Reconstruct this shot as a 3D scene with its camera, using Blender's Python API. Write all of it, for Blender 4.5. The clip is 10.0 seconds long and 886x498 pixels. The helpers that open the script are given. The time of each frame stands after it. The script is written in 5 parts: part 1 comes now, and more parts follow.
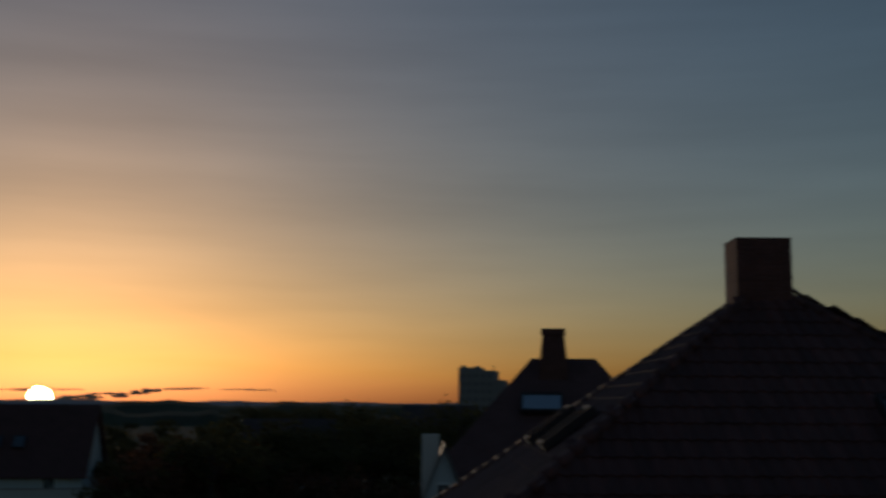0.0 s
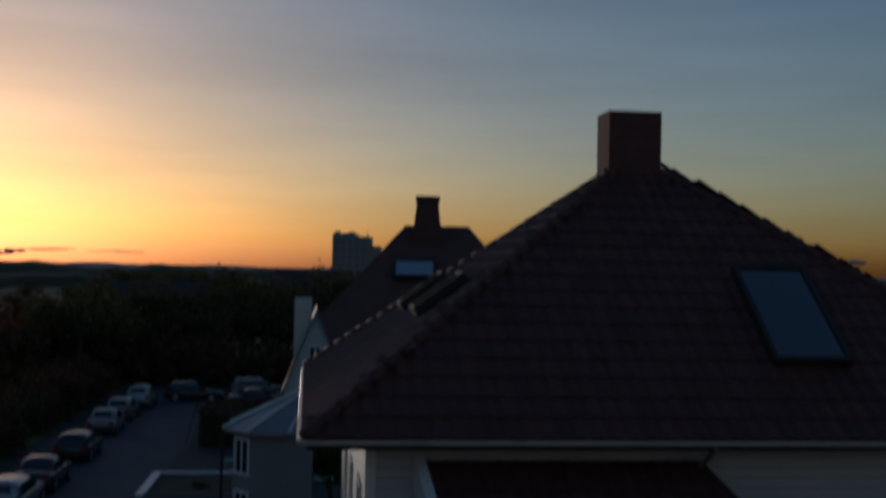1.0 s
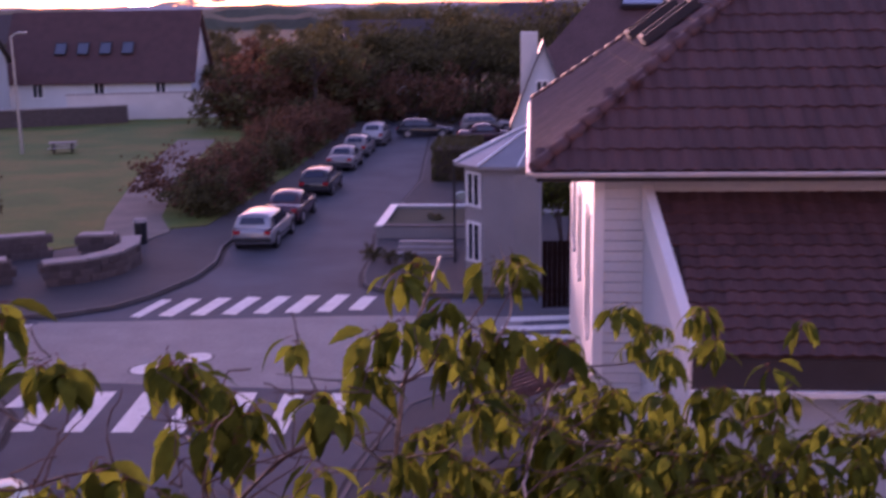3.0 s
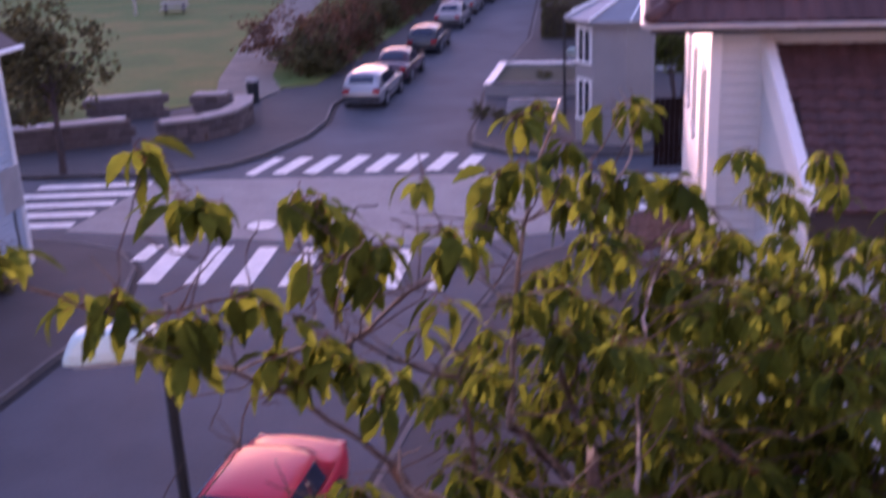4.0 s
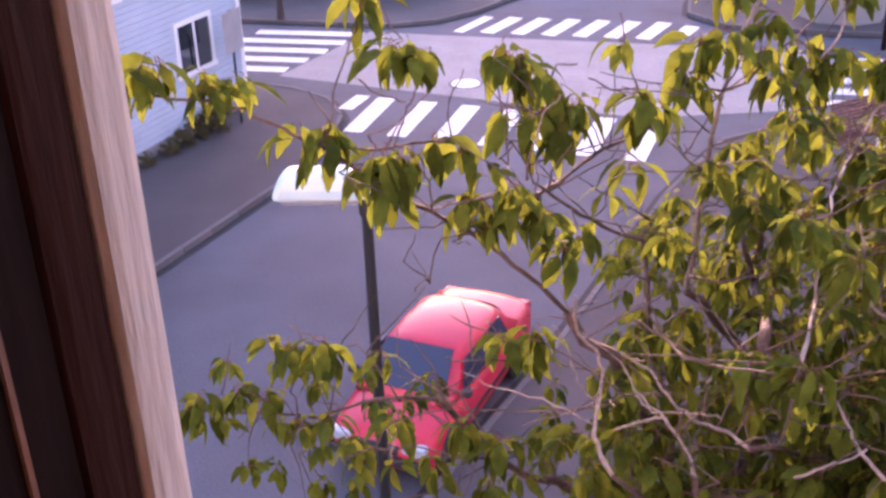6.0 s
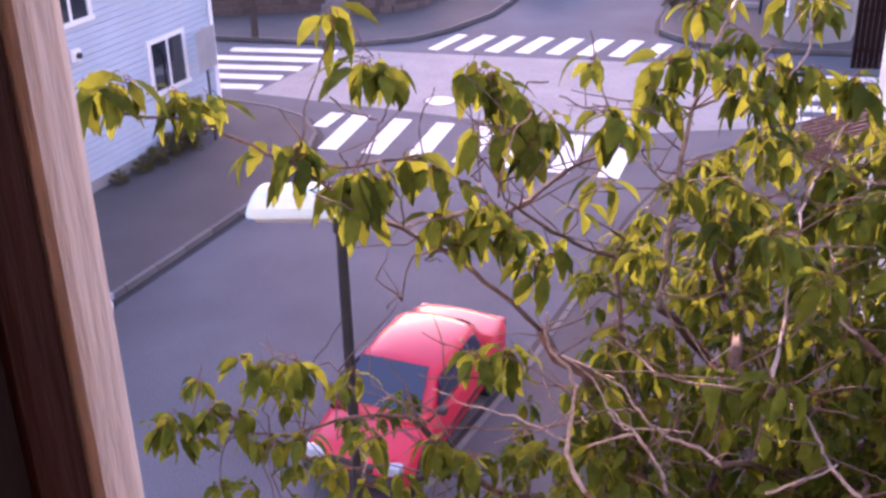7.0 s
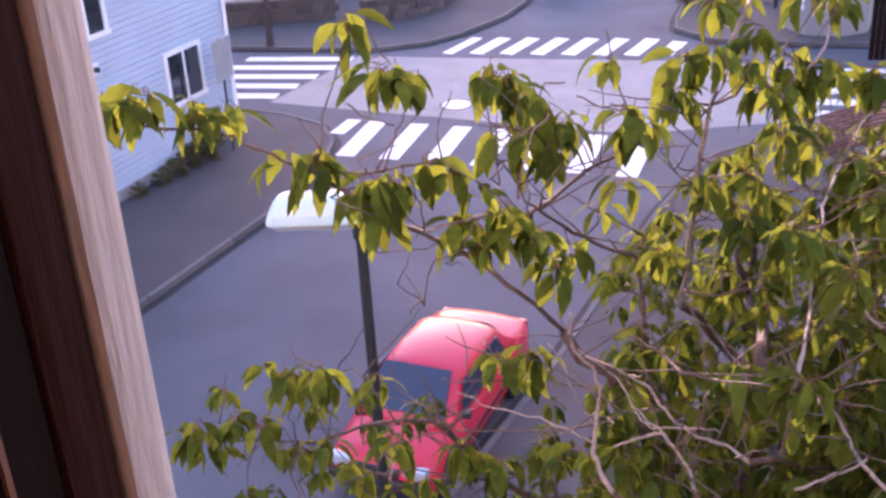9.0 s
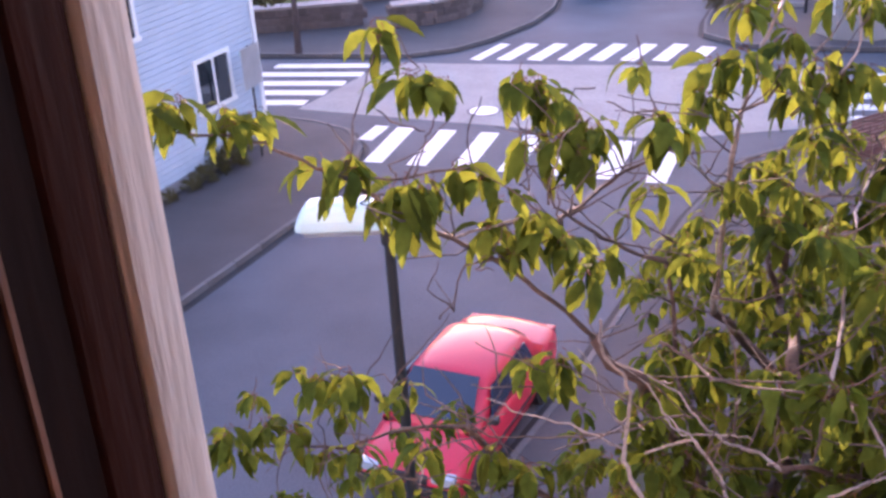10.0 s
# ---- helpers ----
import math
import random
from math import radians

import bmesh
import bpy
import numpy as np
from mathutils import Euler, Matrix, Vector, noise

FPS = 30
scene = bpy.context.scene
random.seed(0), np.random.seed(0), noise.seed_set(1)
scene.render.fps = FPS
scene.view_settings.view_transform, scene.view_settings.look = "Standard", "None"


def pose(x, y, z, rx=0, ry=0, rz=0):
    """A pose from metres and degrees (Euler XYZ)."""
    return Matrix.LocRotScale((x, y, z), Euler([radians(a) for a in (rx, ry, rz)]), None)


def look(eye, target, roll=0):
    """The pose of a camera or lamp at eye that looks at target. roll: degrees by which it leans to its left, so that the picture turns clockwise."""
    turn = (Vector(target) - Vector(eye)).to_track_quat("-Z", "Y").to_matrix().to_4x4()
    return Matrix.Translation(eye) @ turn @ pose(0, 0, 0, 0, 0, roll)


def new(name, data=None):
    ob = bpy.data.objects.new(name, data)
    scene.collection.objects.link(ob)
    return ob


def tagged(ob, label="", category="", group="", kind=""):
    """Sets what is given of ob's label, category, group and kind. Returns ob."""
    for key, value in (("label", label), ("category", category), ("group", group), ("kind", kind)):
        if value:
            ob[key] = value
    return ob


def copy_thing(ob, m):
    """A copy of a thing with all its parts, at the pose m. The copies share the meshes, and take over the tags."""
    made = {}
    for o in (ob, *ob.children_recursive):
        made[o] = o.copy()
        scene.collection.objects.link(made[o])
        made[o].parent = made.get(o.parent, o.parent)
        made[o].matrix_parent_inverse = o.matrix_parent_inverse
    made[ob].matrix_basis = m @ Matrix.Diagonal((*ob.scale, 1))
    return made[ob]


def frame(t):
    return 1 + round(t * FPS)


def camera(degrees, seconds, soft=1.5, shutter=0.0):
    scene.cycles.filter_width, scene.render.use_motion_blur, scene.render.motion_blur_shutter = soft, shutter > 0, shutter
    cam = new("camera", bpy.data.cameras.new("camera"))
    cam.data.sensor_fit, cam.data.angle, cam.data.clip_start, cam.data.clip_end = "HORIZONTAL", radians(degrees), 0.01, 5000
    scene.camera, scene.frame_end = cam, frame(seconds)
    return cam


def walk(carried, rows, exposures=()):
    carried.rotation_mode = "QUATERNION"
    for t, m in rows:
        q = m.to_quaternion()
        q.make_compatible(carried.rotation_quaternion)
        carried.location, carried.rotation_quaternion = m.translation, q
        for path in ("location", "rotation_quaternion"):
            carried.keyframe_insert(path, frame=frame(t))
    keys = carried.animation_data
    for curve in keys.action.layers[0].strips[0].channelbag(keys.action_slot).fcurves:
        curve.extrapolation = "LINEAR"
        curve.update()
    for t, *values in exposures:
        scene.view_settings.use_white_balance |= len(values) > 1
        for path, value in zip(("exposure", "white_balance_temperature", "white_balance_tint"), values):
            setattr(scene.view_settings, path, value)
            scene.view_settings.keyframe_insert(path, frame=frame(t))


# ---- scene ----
cam = camera(43.81, 10.0, soft=2.8, shutter=0.5)
PATH = [
    (0, (0.150, -0.050, 9.780), (-0.129, 1.911, 10.059), 0.36),
    (0.5, (0.150, -0.061, 9.775), (0.047, 1.923, 9.999), 2.26),
    (1, (0.150, -0.073, 9.771), (0.097, 1.926, 9.812), 1.22),
    (1.5, (0.150, -0.084, 9.766), (0.072, 1.904, 9.568), 1.38),
    (2, (0.150, -0.095, 9.762), (-0.047, 1.871, 9.453), 0.54),
    (2.2, (0.150, -0.100, 9.760), (-0.104, 1.857, 9.436), 0.35),
    (3.5, (0.140, -0.160, 9.730), (-0.399, 1.691, 9.200), -1.37),
    (4, (0.120, -0.220, 9.700), (-0.501, 1.558, 9.028), -2.50),
    (4.5, (0.140, -0.300, 9.700), (-0.562, 1.358, 8.826), -7.9),
    (5, (0.230, -0.371, 9.730), (-0.541, 1.239, 8.829), -1.65),
    (5.5, (0.221, -0.379, 9.730), (-0.618, 1.189, 8.815), -0.87),
    (6, (0.213, -0.386, 9.730), (-0.698, 1.159, 8.847), -1.89),
    (6.2, (0.218, -0.382, 9.730), (-0.668, 1.190, 8.868), -0.72),
    (7.5, (0.222, -0.378, 9.730), (-0.664, 1.201, 8.880), -2.23),
    (8, (0.222, -0.378, 9.730), (-0.681, 1.198, 8.893), -2.79),
    (8.5, (0.221, -0.379, 9.730), (-0.678, 1.195, 8.884), -3.01),
    (9, (0.219, -0.381, 9.730), (-0.692, 1.184, 8.881), -3.41),
    (9.5, (0.217, -0.382, 9.730), (-0.702, 1.180, 8.886), -4.30),
    (10, (0.213, -0.387, 9.730), (-0.743, 1.158, 8.894), -4.03),
]
walk(cam, [(t, look(eye, target, roll)) for t, eye, target, roll in PATH],
     exposures=[(0.0, -0.6, 4650, 4), (0.5, -0.38, 4550, 6), (1.0, -0.05, 4300, 8), (1.5, 0.45, 3850, 18), (2.0, 1.9, 4750, 72),
                (3.5, 3.15, 5500, 88), (4.5, 4.1, 5000, 52), (5.0, 4.5, 5500, 60), (6.0, 4.8, 5600, 60), (10.0, 4.76, 5250, 47)])

# ---- light ----
SUN_AZ, SUN_EL = 28.0, 1.1   # degrees left of +y, degrees above the horizon
world = bpy.data.worlds.new("world")
scene.world = world
world.use_nodes = True
wn = world.node_tree.nodes
sky = wn.new("ShaderNodeTexSky")
sky.sky_type, sky.sun_disc = "NISHITA", False
sky.sun_elevation, sky.sun_rotation = radians(SUN_EL), radians(-SUN_AZ)
sky.air_density, sky.dust_density, sky.ozone_density = 1.0, 1.3, 1.0
veil = wn.new("ShaderNodeTexNoise")           # a thin streaky veil of high cloud over the whole sky
veil.inputs["Scale"].default_value, veil.inputs["Detail"].default_value = 2.2, 5.0
stretch = wn.new("ShaderNodeMapping")
stretch.inputs["Scale"].default_value = (1.0, 1.0, 9.0)
coords = wn.new("ShaderNodeTexCoord")
level = wn.new("ShaderNodeMapRange")
level.inputs["From Min"].default_value, level.inputs["From Max"].default_value = 0.3, 0.7
level.inputs["To Min"].default_value, level.inputs["To Max"].default_value = 0.9, 1.12
soften = wn.new("ShaderNodeHueSaturation")
soften.inputs["Saturation"].default_value = 0.95
wl_ = world.node_tree.links
wl_.new(coords.outputs["Generated"], stretch.inputs["Vector"])
wl_.new(stretch.outputs[0], veil.inputs["Vector"])
wl_.new(veil.outputs["Fac"], level.inputs["Value"])
wl_.new(level.outputs[0], soften.inputs["Value"])
wl_.new(sky.outputs[0], soften.inputs["Color"])
wl_.new(soften.outputs[0], wn["Background"].inputs[0])
wn["Background"].inputs[1].default_value = 0.12
lamp = bpy.data.lights.new("sun", "SUN")
lamp.energy, lamp.angle, lamp.color = 0.75, radians(0.6), (1.0, 0.66, 0.36)
sun_way = Vector((-math.sin(radians(SUN_AZ)), math.cos(radians(SUN_AZ)), math.tan(radians(SUN_EL)))).normalized()
sun = new("sun", lamp)
sun.matrix_world = look(sun_way * 100, (0, 0, 0))


# ---- materials ----
def mat(name, base, rough=0.7, metal=0.0, vary=0.25, scale=3.0, fine=40.0, bump=0.0, island=0.0, rand=0.0, sub=0.0, coat=0.0, tint=None, through_colour=None, grain=None):
    m = bpy.data.materials.new(name)
    m.use_nodes = True
    nt = m.node_tree
    N, L = nt.nodes, nt.links
    b = N["Principled BSDF"]
    b.inputs["Roughness"].default_value = rough
    b.inputs["Metallic"].default_value = metal
    b.inputs["Coat Weight"].default_value = coat
    tc = N.new("ShaderNodeTexCoord")
    n1 = N.new("ShaderNodeTexNoise"); n1.inputs["Scale"].default_value = scale; n1.inputs["Detail"].default_value = 4
    n2 = N.new("ShaderNodeTexNoise"); n2.inputs["Scale"].default_value = fine; n2.inputs["Detail"].default_value = 3
    place = tc.outputs["Object"]
    if grain:                                # wood fibres run along z
        mp = N.new("ShaderNodeMapping")
        mp.inputs["Scale"].default_value = (1, 1, grain)
        L.new(place, mp.inputs["Vector"])
        place = mp.outputs[0]
    L.new(place, n1.inputs["Vector"]); L.new(place, n2.inputs["Vector"])
    add = N.new("ShaderNodeMath"); add.operation = "ADD"
    L.new(n1.outputs["Fac"], add.inputs[0]); L.new(n2.outputs["Fac"], add.inputs[1])
    mr = N.new("ShaderNodeMapRange")
    mr.inputs["From Min"].default_value, mr.inputs["From Max"].default_value = 0.6, 1.4
    mr.inputs["To Min"].default_value, mr.inputs["To Max"].default_value = 1 - vary, 1 + vary
    L.new(add.outputs[0], mr.inputs["Value"])
    val = mr.outputs[0]
    if rand or island:
        src = N.new("ShaderNodeObjectInfo").outputs["Random"] if rand else N.new("ShaderNodeNewGeometry").outputs["Random Per Island"]
        r2 = N.new("ShaderNodeMapRange")
        a = rand or island
        r2.inputs["To Min"].default_value, r2.inputs["To Max"].default_value = 1 - a, 1 + a
        L.new(src, r2.inputs["Value"])
        mul = N.new("ShaderNodeMath"); mul.operation = "MULTIPLY"
        L.new(val, mul.inputs[0]); L.new(r2.outputs[0], mul.inputs[1])
        val = mul.outputs[0]
    hsv = N.new("ShaderNodeHueSaturation")
    L.new(val, hsv.inputs["Value"])
    if tint:
        mx = N.new("ShaderNodeMix"); mx.data_type = "RGBA"
        mx.inputs[6].default_value, mx.inputs[7].default_value = (*base, 1), (*tint, 1)
        tr = N.new("ShaderNodeMapRange"); tr.inputs["From Min"].default_value, tr.inputs["From Max"].default_value = 0.4, 0.62
        L.new(n1.outputs["Fac"], tr.inputs["Value"]); L.new(tr.outputs[0], mx.inputs[0]); L.new(mx.outputs[2], hsv.inputs["Color"])
    else:
        hsv.inputs["Color"].default_value = (*base, 1)
    L.new(hsv.outputs[0], b.inputs["Base Color"])
    if bump:
        bp = N.new("ShaderNodeBump"); bp.inputs["Strength"].default_value = bump; bp.inputs["Distance"].default_value = 0.02
        L.new(n2.outputs["Fac"], bp.inputs["Height"]); L.new(bp.outputs[0], b.inputs["Normal"])
    if sub:
        tl = N.new("ShaderNodeBsdfTranslucent")
        if through_colour:
            h2_ = N.new("ShaderNodeHueSaturation"); h2_.inputs["Color"].default_value = (*through_colour, 1)
            L.new(val, h2_.inputs["Value"]); L.new(h2_.outputs[0], tl.inputs["Color"])
        else:
            L.new(hsv.outputs[0], tl.inputs["Color"])
        ms = N.new("ShaderNodeMixShader"); ms.inputs[0].default_value = sub
        L.new(b.outputs[0], ms.inputs[1]); L.new(tl.outputs[0], ms.inputs[2])
        L.new(ms.outputs[0], N["Material Output"].inputs["Surface"])
    return m


def glow(name, colour, strength):
    m = bpy.data.materials.new(name)
    m.use_nodes = True
    b = m.node_tree.nodes["Principled BSDF"]
    b.inputs["Base Color"].default_value = (0, 0, 0, 1)
    b.inputs["Emission Color"].default_value, b.inputs["Emission Strength"].default_value = (*colour, 1), strength
    return m


ASPHALT = mat("asphalt", (0.072, 0.08, 0.098), 0.8, vary=0.42, scale=0.4, fine=30, bump=0.45)
# grey raised so the base colour holds the sky's grazing reflection
PAVERS = mat("grey pavers with sky sheen", (0.25, 0.245, 0.24), 0.75, vary=0.25, scale=0.8, fine=9, bump=0.4)
PAVEMENT = mat("pavement asphalt", (0.066, 0.06, 0.063), 0.85, vary=0.3, scale=0.5, fine=40, bump=0.4)
ROADPAINT = mat("worn road paint", (0.72, 0.72, 0.7), 0.6, vary=0.22, scale=2.0, fine=18)
KERB = mat("granite kerb", (0.12, 0.112, 0.112), 0.8, vary=0.3, scale=2, fine=50, bump=0.3, rand=0.15)
# near-black strip colour for the shade at the kerb's foot
KERBSHADE = mat("painted kerb shade", (0.022, 0.021, 0.022), 0.8, vary=0.5, scale=1.5, fine=25, bump=0.4)
GRASS = mat("grass", (0.075, 0.14, 0.012), 0.9, vary=0.45, scale=0.25, fine=8, bump=0.8, tint=(0.12, 0.12, 0.016))
EARTH = mat("far ground", (0.05, 0.055, 0.03), 0.95, vary=0.4, scale=0.02, fine=0.4)
GRAVEL = mat("gravel path", (0.2, 0.17, 0.14), 0.9, vary=0.3, scale=0.8, fine=30, bump=0.5)
STONE = mat("rough granite", (0.11, 0.085, 0.08), 0.85, vary=0.35, scale=3, fine=25, bump=0.7, rand=0.3)
CAPSTONE = mat("cap stone", (0.3, 0.27, 0.26), 0.8, vary=0.25, scale=2, fine=25, bump=0.4)
WHITEWOOD = mat("white painted cladding", (0.56, 0.6, 0.62), 0.55, vary=0.08, scale=0.9, fine=25, rand=0.03)
# darker, bluer copy of the white cladding; blue shade is in the colour
SHADEDWOOD = mat("white cladding tinted with blue shade", (0.4, 0.475, 0.57), 0.6, vary=0.12, scale=0.9, fine=25)
WHITETRIM = mat("white trim paint", (0.78, 0.79, 0.79), 0.45, vary=0.06, scale=2, fine=25)
RENDER_WALL = mat("pale render", (0.62, 0.6, 0.57), 0.85, vary=0.12, scale=0.8, fine=30, bump=0.25)
GREYWALL = mat("grey painted wall", (0.26, 0.25, 0.25), 0.8, vary=0.15, scale=0.8, fine=30, bump=0.2)
TILE = mat("dark red clay tile", (0.085, 0.038, 0.034), 0.62, vary=0.3, scale=1.2, fine=22, bump=0.3, rand=0.22)
TILES = mat("weathered clay tiles", (0.085, 0.038, 0.034), 0.62, vary=0.3, scale=1.2, fine=22, bump=0.3, island=0.22)
UNDERLAY = mat("roof underlay", (0.05, 0.03, 0.028), 0.8, vary=0.2)
DARKROOF = mat("dark slate roof", (0.06, 0.045, 0.045), 0.6, vary=0.3, scale=2, fine=20, bump=0.3)
BROWNROOF = mat("brown tiled roof", (0.1, 0.052, 0.05), 0.7, vary=0.3, scale=1.5, fine=12, bump=0.4)
ZINC = mat("zinc sheet roof", (0.3, 0.3, 0.31), 0.4, metal=0.6, vary=0.2, scale=1, fine=20)
BRICK = mat("sooty brick", (0.12, 0.06, 0.05), 0.9, vary=0.35, scale=4, fine=30, bump=0.6)
GLASS = mat("window glass", (0.02, 0.025, 0.03), 0.06, vary=0.1, coat=0.5)
SKYGLASS = mat("roof window glass", (0.12, 0.145, 0.18), 0.08, metal=0.6, vary=0.1, coat=1.0)
MIRRORGLASS = mat("sky-mirroring roof glass", (0.62, 0.68, 0.75), 0.15, metal=0.9, vary=0.06)
BLACKMETAL = mat("black painted metal", (0.02, 0.022, 0.024), 0.4, vary=0.2, scale=4, fine=40)
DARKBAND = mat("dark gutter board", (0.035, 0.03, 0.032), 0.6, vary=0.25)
OPAL = mat("white lamp housing", (0.5, 0.68, 0.68), 0.35, vary=0.06, scale=4, fine=30)
STEEL = mat("galvanised steel", (0.45, 0.46, 0.47), 0.4, metal=0.8, vary=0.15)
RUBBER = mat("tyre rubber", (0.018, 0.018, 0.019), 0.8, vary=0.2)
RIM = mat("wheel rim", (0.5, 0.5, 0.52), 0.3, metal=0.8, vary=0.1)
CARGLASS = mat("car glass", (0.022, 0.03, 0.055), 0.08, vary=0.1, coat=0.6)
CHROME = mat("bright bumper", (0.6, 0.6, 0.6), 0.25, metal=0.7, vary=0.1)
LENS = mat("headlamp glass", (0.34, 0.39, 0.44), 0.15, vary=0.1, coat=0.6)
TAIL = mat("red lamp glass", (0.35, 0.01, 0.012), 0.2, vary=0.1, coat=0.5)
BLACKTRIM = mat("black plastic", (0.025, 0.025, 0.027), 0.6, vary=0.15)
BARK = mat("cherry bark", (0.07, 0.05, 0.046), 0.85, vary=0.5, scale=6, fine=45, bump=0.8)
PALETWIG = mat("lichen pale twig bark", (0.185, 0.178, 0.18), 0.85, vary=0.6, scale=9, fine=60, bump=0.6)
TWIG = mat("pale twig bark", (0.06, 0.047, 0.043), 0.8, vary=0.5, scale=9, fine=60, bump=0.6)
LEAF = mat("cherry leaf", (0.023, 0.052, 0.011), 0.8, vary=0.35, scale=4, fine=30, island=0.5, sub=0.45, tint=(0.046, 0.075, 0.011), through_colour=(0.13, 0.162, 0.012))
STALK = mat("reddish leaf stalk", (0.1, 0.04, 0.022), 0.9, vary=0.2, scale=20)
FOLIAGE = mat("tree foliage", (0.092, 0.082, 0.026), 0.8, vary=0.35, scale=0.6, fine=6, island=0.4, sub=0.25)
YELLOWGREEN = mat("yellow-green foliage", (0.11, 0.135, 0.018), 0.75, vary=0.35, scale=0.8, fine=8, island=0.4, sub=0.3)
REDFOLIAGE = mat("reddish shrub foliage", (0.14, 0.066, 0.032), 0.8, vary=0.35, scale=0.6, fine=6, island=0.4, sub=0.25)
FARGREEN = mat("far woodland", (0.045, 0.055, 0.03), 0.95, vary=0.4, scale=0.02, fine=0.3)
# pale violet base carries the aerial haze
HILLS = mat("haze-tinted hills", (0.3, 0.29, 0.32), 1.0, vary=0.2, scale=0.002, fine=0.02)
CLOUD = mat("low cloud", (0.5, 0.46, 0.5), 1.0, vary=0.2, scale=0.01, fine=0.05)
TOWERGLASS = mat("dull tower windows", (0.2, 0.2, 0.21), 0.5, vary=0.1)
TOWERWALL = mat("concrete tower wall", (0.3, 0.29, 0.29), 0.9, vary=0.12, scale=0.1, fine=2)
PALEWOOD = mat("weathered bare pine", (0.57, 0.47, 0.4), 0.7, vary=0.15, scale=9, fine=90, bump=0.25, grain=0.12)
# maroon: half shade of the window rebate, put into the wood colour
BROWNWOOD = mat("maroon half-shade wood", (0.035, 0.011, 0.007), 0.65, vary=0.4, scale=12, fine=90, bump=0.3, grain=0.1)
# peeled bead; the light on its edge is in the orange-brown too
WORNBEAD = mat("worn bead wood", (0.2, 0.09, 0.05), 0.7, vary=0.5, scale=12, fine=60, bump=0.3, grain=0.2)
# near-black: indoor shade on the reveal is in this colour; also plain dark timber
DARKWOOD = mat("dark wood and reveal shade", (0.012, 0.005, 0.0035), 0.75, vary=0.35, scale=12, fine=90, bump=0.1, grain=0.1)
for matte in (BROWNWOOD, DARKWOOD, LEAF):
    for node in matte.node_tree.nodes:
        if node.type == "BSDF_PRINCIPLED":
            node.inputs["Specular IOR Level"].default_value = 0.05 if matte is LEAF else 0.12
PLASTER = mat("indoor plaster", (0.5, 0.46, 0.42), 0.9, vary=0.1, scale=1, fine=30)
FLOORWOOD = mat("indoor floor boards", (0.2, 0.13, 0.08), 0.5, vary=0.3, scale=2, fine=30)


# ---- builders ----
def mesh_of(bm, name, material, smooth=False):
    me = bpy.data.meshes.new(name)
    bm.normal_update()
    bm.to_mesh(me)
    bm.free()
    if smooth:
        me.polygons.foreach_set("use_smooth", [True] * len(me.polygons))
    me.materials.append(material)
    return me


def part(name, bm, material, parent=None, label="", smooth=False):
    ob = new(name, mesh_of(bm, name, material, smooth))
    if parent is not None:
        ob.parent = parent
    if label:
        ob["label"] = label
    return ob


def empty(name, m, label, category, group="", kind=""):
    ob = new(name)
    ob.matrix_basis = m
    return tagged(ob, label, category, group, kind)


def box(bm, x0, x1, y0, y1, z0, z1, bev=0.0, m=None):
    vs = [bm.verts.new((x, y, z)) for z in (z0, z1) for y in (y0, y1) for x in (x0, x1)]
    fs = [bm.faces.new([vs[i] for i in f]) for f in ((0, 2, 3, 1), (4, 5, 7, 6), (0, 1, 5, 4), (2, 6, 7, 3), (0, 4, 6, 2), (1, 3, 7, 5))]
    if bev:
        r = bmesh.ops.bevel(bm, geom=list({e for f in fs for e in f.edges}), offset=bev, segments=2, affect="EDGES", profile=0.6)
        vs = list({v for f in r["faces"] for v in f.verts} | {v for v in vs if v.is_valid})
    if m is not None:
        bmesh.ops.transform(bm, matrix=m, verts=vs)
    return bm


def B(x0, x1, y0, y1, z0, z1, bev=0.0, m=None):
    return box(bmesh.new(), x0, x1, y0, y1, z0, z1, bev, m)


def slab(pts, z0, z1):
    bm = bmesh.new()
    lo = [bm.verts.new((x, y, z0)) for x, y in pts]
    hi = [bm.verts.new((x, y, z1)) for x, y in pts]
    bm.faces.new(hi)
    bm.faces.new(lo[::-1])
    n = len(pts)
    for i in range(n):
        j = (i + 1) % n
        bm.faces.new((lo[i], lo[j], hi[j], hi[i]))
    bmesh.ops.recalc_face_normals(bm, faces=bm.faces)
    return bm


def solid(bm, verts, faces):
    vs = [bm.verts.new(v) for v in verts]
    for f in faces:
        bm.faces.new([vs[i] for i in f])
    bmesh.ops.recalc_face_normals(bm, faces=bm.faces)
    return bm


def tube(bm, pts, radii, sides=6):
    rings = []
    for i, p in enumerate(pts):
        p = Vector(p)
        d = Vector(pts[min(i + 1, len(pts) - 1)]) - Vector(pts[max(i - 1, 0)])
        q = d.to_track_quat("Z", "Y")
        rings.append([bm.verts.new(p + q @ Vector((math.cos(a) * radii[i], math.sin(a) * radii[i], 0))) for a in (2 * math.pi * k / sides for k in range(sides))])
    for a, b in zip(rings, rings[1:]):
        for k in range(sides):
            bm.faces.new((a[k], a[(k + 1) % sides], b[(k + 1) % sides], b[k]))
    bm.faces.new(rings[-1])
    bm.faces.new(rings[0][::-1])
    return bm


def cyl(bm, p, q, r, sides=16, r2=None):
    return tube(bm, [p, q], [r, r if r2 is None else r2], sides)


def loft(bm, rings):
    """Closed rings of equal length, joined and capped."""
    vr = [[bm.verts.new(v) for v in r] for r in rings]
    n = len(rings[0])
    for a, b in zip(vr, vr[1:]):
        for k in range(n):
            bm.faces.new((a[k], a[(k + 1) % n], b[(k + 1) % n], b[k]))
    bm.faces.new(vr[0])
    bm.faces.new(vr[-1])
    bmesh.ops.recalc_face_normals(bm, faces=bm.faces)
    return bm


